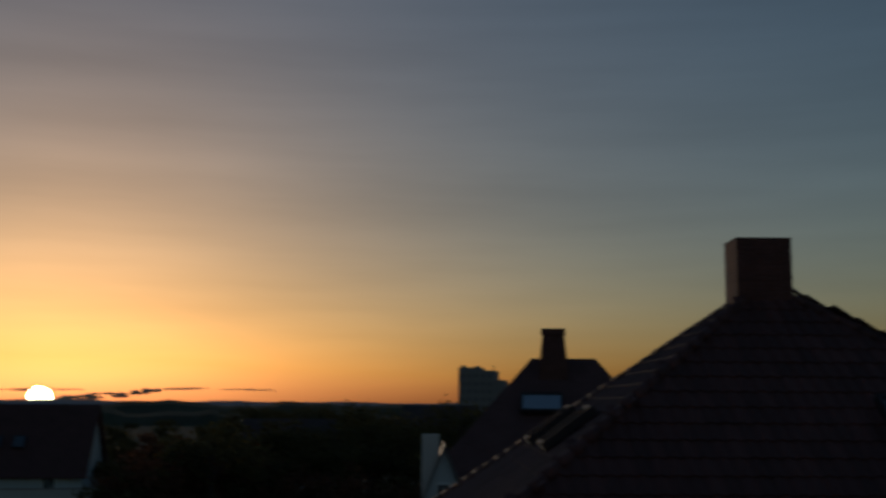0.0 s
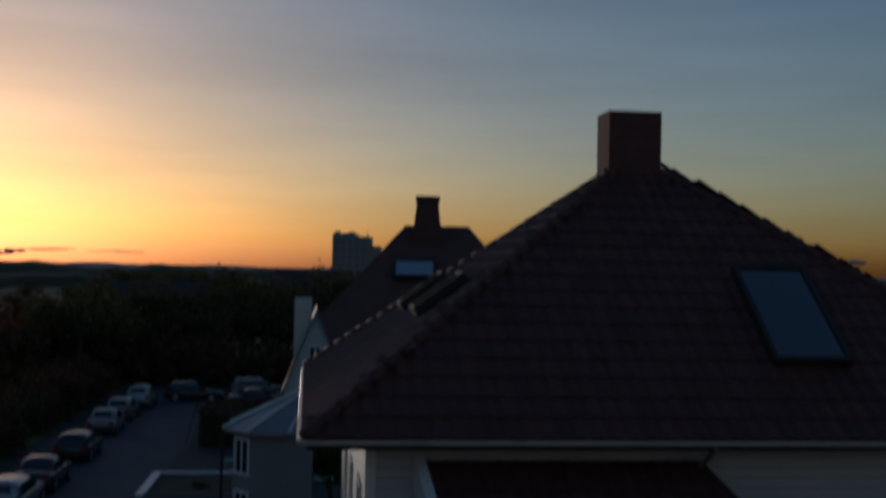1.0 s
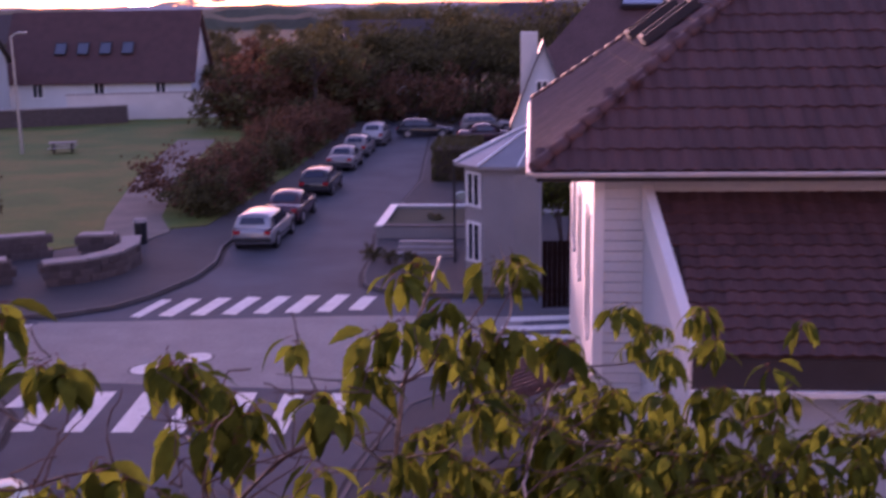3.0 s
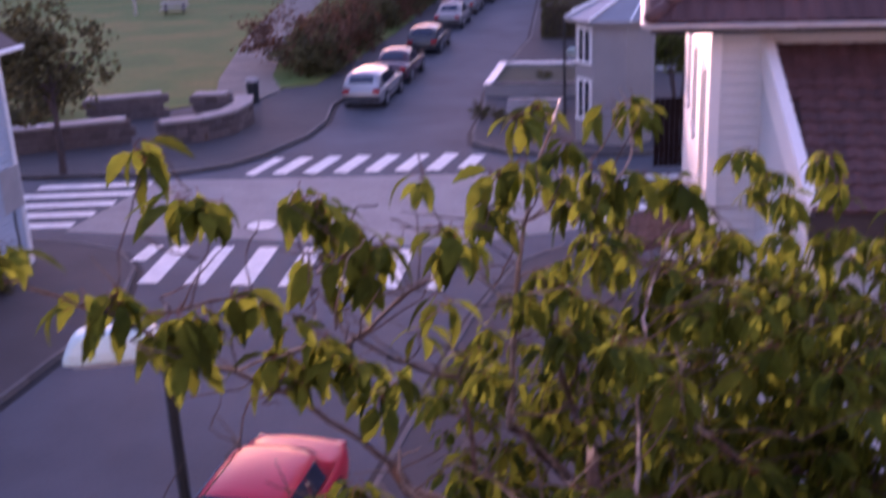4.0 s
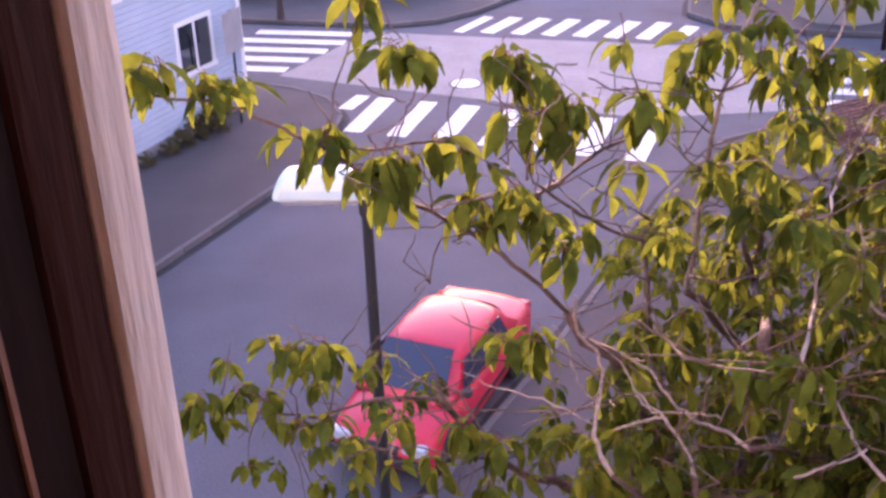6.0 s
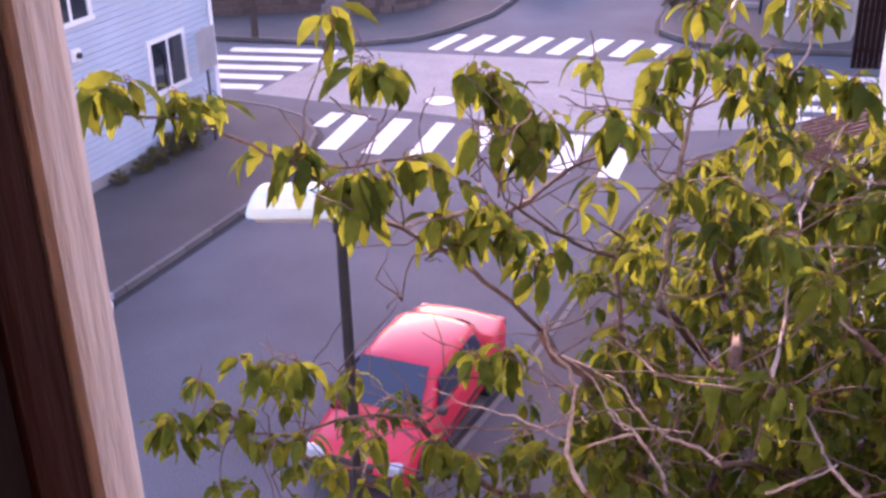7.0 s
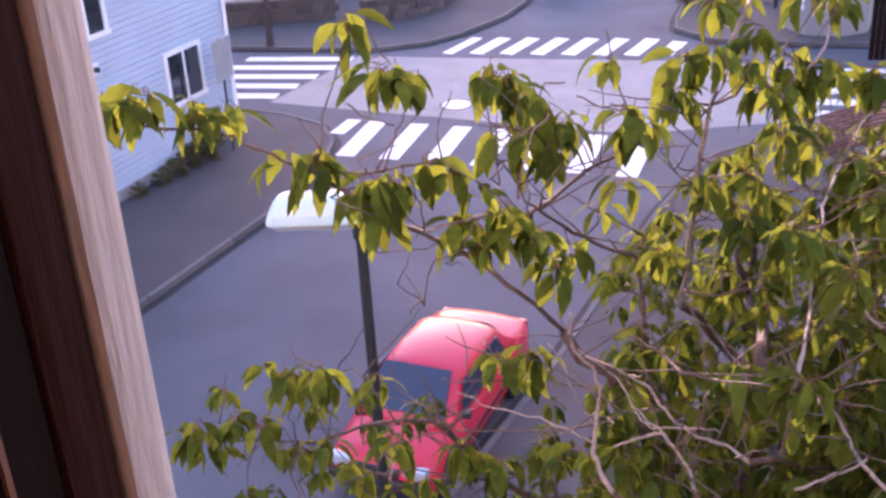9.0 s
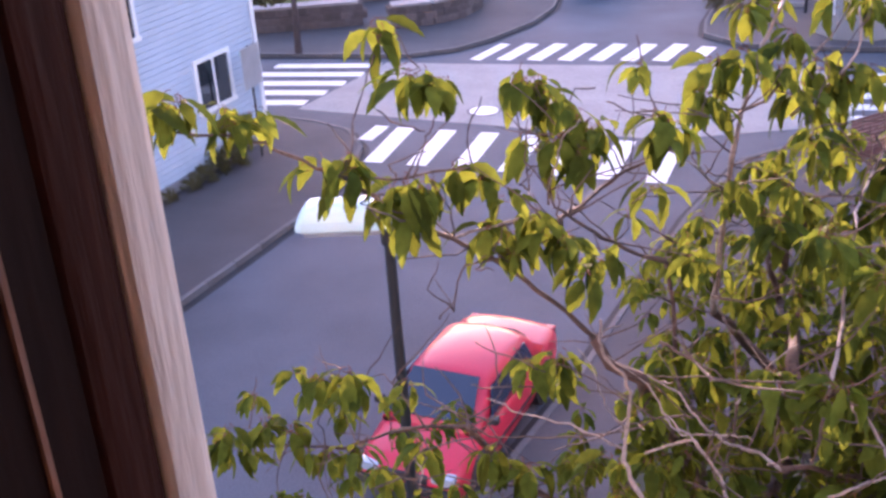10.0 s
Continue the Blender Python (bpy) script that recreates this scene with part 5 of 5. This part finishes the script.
limb([(0.01, 2.57, 7.59), (-0.02, 2.58, 7.6), (-0.09, 2.63, 7.62), (-0.13, 2.69, 7.63), (-0.18, 2.75, 7.67), (-0.2, 2.61, 7.82)], 0.013, 0.008, 3, 0.0025, material=PALETWIG)
limb([(-0.85, 3.2, 7.8), (-0.72, 3.18, 7.81), (-0.64, 3.17, 7.85), (-0.51, 2.99, 7.98)], 0.01, 0.006, 3, 0.0025)
limb([(-0.95, 2.92, 7.73), (-0.84, 2.92, 7.69), (-0.7, 2.75, 7.73), (-0.48, 2.39, 7.96), (-0.3, 2.22, 8.09)], 0.011, 0.006, 3, 0.0025)
limb([(-1.3, 2.71, 7.57), (-1.42, 2.64, 7.58), (-1.52, 2.62, 7.56), (-1.56, 2.61, 7.57)], 0.006, 0.004, 3, 0.0025)
limb([(-0.58, 2.61, 7.75), (-0.65, 2.86, 7.42), (-0.66, 2.75, 7.34)], 0.008, 0.006, 3, 0.0025)
limb([(-0.25, 2.25, 8.0), (-0.28, 2.4, 7.82), (-0.32, 2.51, 7.66)], 0.009, 0.006, 3, 0.0025)
limb([(-0.25, 2.46, 7.59), (-0.18, 2.51, 7.62), (-0.11, 2.6, 7.62), (-0.08, 2.65, 7.63)], 0.01, 0.007, 3, 0.0025, material=PALETWIG)
limb([(-1.79, 2.28, 8.47), (-1.78, 2.32, 8.55), (-1.83, 2.41, 8.62), (-1.88, 2.55, 8.67), (-1.92, 2.68, 8.74), (-1.94, 2.76, 8.79), (-1.98, 2.81, 8.84)], 0.007, 0.0045, 3, 0.0025)
limb([(-1.94, 2.76, 8.79), (-1.88, 2.79, 8.82), (-1.77, 2.7, 8.75), (-1.74, 2.7, 8.73)], 0.005, 0.0035, 3, 0.0025)
limb([(-1.59, 2.38, 8.47), (-1.6, 2.43, 8.5), (-1.63, 2.53, 8.54), (-1.64, 2.58, 8.56), (-1.65, 2.64, 8.59), (-1.65, 2.68, 8.67)], 0.008, 0.0045, 3, 0.0025)
limb([(-1.65, 2.56, 8.56), (-1.7, 2.53, 8.58), (-1.73, 2.48, 8.61), (-1.77, 2.47, 8.65)], 0.006, 0.004, 3, 0.0025)
limb([(-1.27, 2.7, 8.3), (-1.33, 2.82, 8.39), (-1.37, 2.85, 8.46), (-1.41, 2.88, 8.53), (-1.41, 2.93, 8.65)], 0.008, 0.0045, 3, 0.0025)
limb([(-1.35, 2.72, 8.33), (-1.4, 2.8, 8.4), (-1.46, 2.86, 8.55)], 0.006, 0.0035, 3, 0.0025)
limb([(-0.93, 2.94, 8.45), (-0.97, 2.9, 8.6), (-1.06, 3.07, 8.61), (-1.1, 3.1, 8.69), (-1.14, 3.16, 8.77)], 0.009, 0.004, 3, 0.0025)
limb([(-0.97, 2.9, 8.6), (-1.07, 2.93, 8.57), (-1.18, 2.99, 8.58)], 0.006, 0.003, 3, 0.0025)
limb([(-1.23, 3.01, 8.62), (-1.29, 2.97, 8.62), (-1.3, 2.92, 8.56), (-1.25, 2.85, 8.49), (-1.23, 2.87, 8.38)], 0.006, 0.0035, 3, 0.0025)
limb([(-1.62, 2.62, 7.86), (-1.53, 2.51, 8.05), (-1.48, 2.48, 8.13), (-1.4, 2.5, 8.16)], 0.006, 0.004, 3, 0.0025)
limb([(-1.69, 2.78, 7.24), (-1.82, 2.7, 7.26), (-2.01, 2.69, 7.18), (-2.21, 2.63, 7.08), (-2.45, 2.56, 7.07), (-2.67, 2.43, 7.09)], 0.02, 0.006, 3, 0.0035)
limb([(-1.77, 2.41, 7.22), (-1.73, 2.45, 7.3), (-1.68, 2.47, 7.35)], 0.006, 0.004, 3, 0.0025)
limb([(-1.78, 2.62, 7.3), (-1.9, 2.64, 7.43), (-2.01, 2.69, 7.46), (-2.14, 2.66, 7.4)], 0.008, 0.004, 3, 0.0025)


def blade(bm, m, ln, w, droop):
    """One leaf along +x that arches over and hangs, folded a little along its rib, on a thin stalk."""
    segs = 8
    rows = []
    ang, x, z = 0.3, 0.0, 0.0
    stalk = ln * 0.16
    tube(bm, [m @ Vector((-stalk, 0, -0.004)), m @ Vector((-stalk * 0.4, 0, 0.003)), m @ Vector((0.004, 0, 0))], [0.0018, 0.0016, 0.0012], 3)
    for f in bm.faces[-8:]:
        f.material_index = 1
    for i in range(segs + 1):
        f = i / segs
        hw = w * (math.sin(math.pi * min(1, f ** 0.8 * 0.985 + 0.012)) ** 0.9) / 2 * (1.09 if i % 2 else 0.91)
        rows.append([bm.verts.new(m @ Vector((x, s * hw, z + (0 if s == 0 else 0.22 * hw)))) for s in (-1, 0, 1)])
        ang -= droop / segs * (1.5 - f)
        x += ln / segs * math.cos(ang)
        z += ln / segs * math.sin(ang)
    for a, b in zip(rows, rows[1:]):
        bm.faces.new((a[0], a[1], b[1], b[0]))
        bm.faces.new((a[1], a[2], b[2], b[1]))


def cluster_mesh(seed, count, size):
    """A whorl of leaves at a shoot's end: outer ones arch outwards, inner ones hang straight."""
    r = random.Random(seed)
    bm = bmesh.new()
    for i in range(count):
        az = 137.5 * i + r.uniform(-28, 28)
        inner = i % 3 == 2
        tilt = r.uniform(55, 86) if inner else r.uniform(4, 58)
        m = pose(r.gauss(0, 0.008), r.gauss(0, 0.008), r.uniform(-0.045, 0.012), 0, 0, az) @ pose(0.022, 0, 0, r.uniform(-30, 30), tilt, 0)
        blade(bm, m, size * r.uniform(0.72, 1.2), size * r.uniform(0.31, 0.4), r.uniform(0.2, 0.6) if inner else r.uniform(0.75, 1.3))
    me = mesh_of(bm, "leaf_cluster", LEAF, True)
    me.materials.append(STALK)
    return me


CLUSTERS = [cluster_mesh(100 + i, 6 + i % 5, 0.14) for i in range(10)]
SPRAYS_STREET = [(-2.06, 1.87, 8.85), (-2.1, 1.84, 8.84), (-2.14, 1.82, 8.82), (-2.01, 2.01, 8.77), (-1.94, 2.06, 8.75), (-1.79, 2.13, 8.59), (-1.73, 2.22, 8.57), (-1.65, 2.3, 8.44), (-1.61, 2.34, 8.46), (-1.55, 2.4, 8.45), (-1.57, 2.33, 8.37), (-1.52, 2.54, 8.49), (-1.44, 2.57, 8.43), (-1.93, 2.74, 8.86), (-1.73, 2.62, 8.74), (-1.68, 2.64, 8.73), (-1.64, 2.68, 8.7)]
SPRAYS_TOP = [(-1.44, 2.87, 8.69), (-1.38, 2.89, 8.66), (-1.33, 2.89, 8.6), (-1.25, 2.89, 8.58), (-1.19, 2.89, 8.55), (-1.28, 2.8, 8.5), (-1.39, 2.81, 8.49), (-1.21, 2.82, 8.47), (-1.09, 3.05, 8.71), (-0.96, 2.81, 8.61), (-0.91, 2.86, 8.6), (-0.93, 3.36, 8.64), (-0.86, 3.45, 8.66), (-0.93, 3.28, 8.57), (-0.97, 3.87, 8.75), (-0.92, 3.95, 8.76), (-0.72, 3.62, 8.7), (-0.76, 3.6, 8.58), (-0.69, 4.22, 8.7), (-0.52, 3.96, 8.76), (-0.6, 4.19, 8.75), (-0.65, 3.79, 8.55), (-0.56, 3.79, 8.52), (-0.49, 3.82, 8.54), (-0.38, 3.89, 8.52), (-0.33, 3.89, 8.49), (-0.64, 3.67, 8.42), (-0.7, 3.65, 8.48)]
SPRAYS_MIDDLE = [(-1.22, 2.6, 8.27), (-1.18, 2.65, 8.21), (-1.1, 2.62, 8.13), (-1.12, 2.79, 8.11), (-1.28, 2.61, 8.31), (-1.13, 3.1, 8.14), (-0.37, 2.71, 8.37), (-0.35, 2.81, 8.27), (-0.73, 3.47, 8.05), (-0.65, 3.3, 8.1), (-1.04, 3.4, 7.93), (-1.0, 3.36, 7.87), (-0.74, 3.53, 8.19), (-0.34, 3.55, 8.27), (-0.25, 3.5, 8.23), (-0.86, 3.51, 8.14), (-1.03, 3.04, 8.31), (-1.43, 2.57, 8.26), (-1.34, 2.57, 8.23)]
SPRAYS_LOWER = [(-0.47, 2.57, 7.93), (-0.41, 2.49, 7.94), (-0.25, 2.44, 8.0), (-0.24, 2.59, 7.85), (-0.2, 2.94, 7.67), (-0.12, 2.99, 7.68), (-0.22, 2.99, 7.51), (-1.82, 2.59, 7.54), (-2.08, 2.59, 7.45), (-2.12, 2.6, 7.5), (-1.39, 2.75, 7.64), (-1.29, 2.79, 7.66), (-2.39, 2.61, 7.42), (-2.3, 2.62, 7.42), (-1.56, 2.73, 7.2), (-1.75, 2.54, 7.3), (-2.07, 2.53, 7.2), (-2.5, 2.5, 7.24), (-2.34, 2.48, 7.24), (-2.6, 2.38, 7.23), (-0.83, 3.08, 7.61), (-0.98, 2.97, 7.5), (-1.12, 2.86, 7.23), (-1.42, 2.78, 7.16)]
DOUBLE = 2                                   # the sprays at the shoot ends are two whorls deep
fill = []
while len(fill) < 1000:
    # the dense inside of the crown, thinning upwards and to the street side
    p = Vector((rng.gauss(-0.2, 0.85), rng.gauss(3.95, 0.5), 8.5 - 2.9 * rng.random() ** 1.1))
    top = 8.32 + 0.25 * (p.x + 0.9) if p.x > -0.95 else 8.3 + 1.5 * (p.x + 0.95)
    if p.z > min(top, 8.5) - abs(rng.gauss(0, 0.2)) or p.y < 2.7 or p.x < -2.0:
        continue
    fill.append(tuple(p))
while len(fill) < 1380:                      # the near right side of the crown
    p = (rng.uniform(-0.3, 1.5), rng.uniform(3.0, 4.4), rng.uniform(6.6, 8.36))
    if p[2] < 8.36 - 0.12 * p[0] - abs(rng.gauss(0, 0.2)):
        fill.append(p)
while len(fill) < 1900:                      # the dark far side of the crown
    p = (rng.uniform(-0.8, 1.9), rng.uniform(4.3, 5.3), rng.uniform(5.2, 8.0))
    if p[2] < 8.0 - abs(rng.gauss(0, 0.3)) - 0.5 * max(0, -0.3 - p[0]):
        fill.append(p)
while len(fill) < 2150:                      # hanging sprays before the lower wood
    p = (rng.uniform(-1.1, 0.7), rng.uniform(2.75, 3.3), rng.uniform(6.7, 7.75))
    if p[2] < 7.85 + 0.35 * min(0, p[0]) - abs(rng.gauss(0, 0.15)):
        fill.append(p)
low = [(x + rng.gauss(0, 0.12), y + rng.gauss(0, 0.12), z + rng.gauss(-0.1, 0.07)) for x, y, z in SPRAYS_LOWER[12:20] for _ in range(2)]
while len(low) < 58:
    p = Vector((rng.uniform(-3.0, -0.9), rng.uniform(2.3, 3.6), rng.uniform(6.3, 7.2)))
    if p.z > 7.12 + 0.12 * p.x:
        continue
    low.append(tuple(p))
twigs = bmesh.new()
SPRAYS = SPRAYS_STREET + SPRAYS_TOP + SPRAYS_MIDDLE + SPRAYS_LOWER
for i, p in enumerate(SPRAYS + fill + low):
    p = Vector(p)
    best = min(nodes[::2], key=lambda nd: (nd[0] - p).length + 0.7 * max(0, nd[0].z - p.z))
    a = best[0]
    d = p - a
    if d.length > 0.03:
        mid = a.lerp(p, 0.5) + Vector((rng.gauss(0, 0.12), rng.gauss(0, 0.12), rng.gauss(-0.05, 0.12))) * d.length
        q1, q2 = a.lerp(mid, 0.5) + Vector((rng.gauss(0, 1), rng.gauss(0, 1), rng.gauss(0, 1))) * 0.03 * d.length, mid.lerp(p, 0.55) + Vector((rng.gauss(0, 1), rng.gauss(0, 1), rng.gauss(0, 1))) * 0.03 * d.length
        r = min(best[1] * 0.7, 0.003 + 0.003 * d.length)
        tube(twigs, [a, q1, mid, q2, p], [r, r * 0.9, r * 0.8, r * 0.65, 0.0018], 5)
        if i < 260:
            nodes.extend([(mid, r * 0.8), (q2, r * 0.65)])
    for k in range(DOUBLE if i < len(SPRAYS) and i % 3 == 0 else 1):
        lc = new("sprig", CLUSTERS[(i + 3 * k) % 10])
        lc.parent = cherry
        big = (1.05 if i < len(SPRAYS) else 0.82) * (0.85 if k else 1.0)
        lc.matrix_basis = pose(p.x + rng.gauss(0, 0.03) * k, p.y + rng.gauss(0, 0.03) * k, p.z - 0.035 * k, rng.uniform(-16, 16), rng.uniform(-16, 16), rng.uniform(0, 360)) @ Matrix.Scale(big * rng.uniform(0.8, 1.2), 4)
for _ in range(420):                          # bare twigs
    a, r = rng.choice(nodes)
    if a.z < 6.4 or a.z > 8.5:
        continue
    e = a + Vector((rng.gauss(0, 0.16), rng.gauss(0, 0.16), rng.uniform(-0.05, 0.26)))
    tube(twigs, wander([a, a.lerp(e, 0.5) + Vector((rng.gauss(0, 0.04), rng.gauss(0, 0.04), 0)), e], 3, 0.004), [0.0036, 0.0034, 0.003, 0.0028, 0.0026, 0.0022, 0.0016], 5)
tagged(part("twig", twigs, TWIG, cherry, smooth=True), kind="stuff")

for k in range(26):                          # pale bare shoots in front of the leaves
    a, r = rng.choice(nodes)
    if not (-1.3 < a.x < 1.0 and 6.4 < a.z < 8.4):
        continue
    way = Vector((rng.gauss(0, 0.6), rng.uniform(-0.7, 0.1), rng.uniform(-0.1, 0.9))).normalized() * rng.uniform(0.2, 0.5)
    ps = wander([a, a + way * 0.4 + Vector((rng.gauss(0, 0.03), 0, rng.gauss(0, 0.025))), a + way * 0.7 + Vector((rng.gauss(0, 0.03), 0, rng.gauss(0, 0.025))), a + way], 4, 0.004)
    n = len(ps)
    part("shoot", tube(bmesh.new(), ps, [(0.004 - 0.0025 * i / n) * rng.uniform(0.85, 1.2) for i in range(n)], 6), PALETWIG, cherry, smooth=True)

# ---- roof tiles, last ----
TW = 0.26


def tile_bm(bm, m, TL):
    """One pantile: a low wave across, a lip at the lower edge."""
    prof = [(0, 0.012), (0.05, 0.036), (0.1, 0.04), (0.15, 0.02), (0.2, 0.004), (TW, 0.012)]
    lo = [bm.verts.new(m @ Vector((x, -0.03, z + 0.035))) for x, z in prof]
    hi = [bm.verts.new(m @ Vector((x, TL, z + 0.008))) for x, z in prof]
    lip = [bm.verts.new(m @ Vector((x, -0.03, z + 0.005))) for x, z in prof]
    for k in range(5):
        bm.faces.new((lo[k], lo[k + 1], hi[k + 1], hi[k]))
        bm.faces.new((lip[k], lip[k + 1], lo[k + 1], lo[k]))



def lay_tiles(parent, m, inside, width, length, budget, TL=0.42):
    """Tiles where inside(x, y) of a slope; the lowest courses are pieces of their own."""
    rest, left = bmesh.new(), budget
    one = bmesh.new()
    tile_bm(one, Matrix(), TL)
    me = mesh_of(one, "tile", TILE)
    for j in range(int(length / TL) + 1):
        for i in range(-1, int(width / TW) + 1):
            x, y = i * TW, j * TL
            if not inside(x + TW / 2, y + TL / 2):
                continue
            k = m @ pose(x, y, random.uniform(0, 0.005), random.uniform(-0.5, 0.5), random.uniform(-0.5, 0.5), random.uniform(-0.4, 0.4))
            if left > 0:
                t = new("tile", me)
                t.parent, t.matrix_basis = parent, k
                left -= 1
            else:
                tile_bm(rest, k, TL)
    if len(rest.verts):
        tagged(part("tiles", rest, TILES, parent), kind="stuff")


def tri(width, length, a=None, b=None):
    a, b = a or width / 2, b or width / 2
    return lambda x, y: y / length * a < x + 0.1 and x - 0.1 < width - y / length * (width - b) and y < length


up = Vector((0, 2.85, 1.6)).normalized()
WM = Matrix.Translation(WD) @ Matrix((Vector((1, 0, 0)), up, Vector((1, 0, 0)).cross(up))).transposed().to_4x4()


def wing_inside(x, y):
    f = y / 3.27
    return -0.36 * f + 0.02 < x - 0.07 and x < 5.15 - 1.25 * f - 0.05 and y < 3.2


lay_tiles(wing, WM, wing_inside, 5.4, 3.2, 300, 0.23)
lay_tiles(roof, FRONT, tri(HW, SLF, 6.25, 6.6), HW, SLF, 300)
lay_tiles(roof, LEFT, tri(HD, SLS), HD, SLS, 0)
lay_tiles(roof, RIGHT, tri(HD, SLS), HD, SLS, 0)
hipme = bmesh.new()
tube(hipme, [(0, 0, 0), (0.2, 0, 0.0), (0.4, 0, 0.01)], [0.115, 0.105, 0.09], 10)
HIP_ME = mesh_of(hipme, "hip_tile", TILE, True)
for cx, cy in ((0, 0), (HW, 0), (0, HD), (HW, HD)):
    a = Vector((cx, cy, HZ + 0.03))
    d = (AP if cx == 0 else AQ) - a
    n = int(d.length / 0.36)
    q = d.to_track_quat("X", "Z").to_matrix().to_4x4()
    for i in range(n):
        t = new("hip_tile", HIP_ME)
        t.parent = roof
        t.matrix_basis = Matrix.Translation(a + d * (i / n)) @ q @ pose(0, 0, random.uniform(0, 0.012))
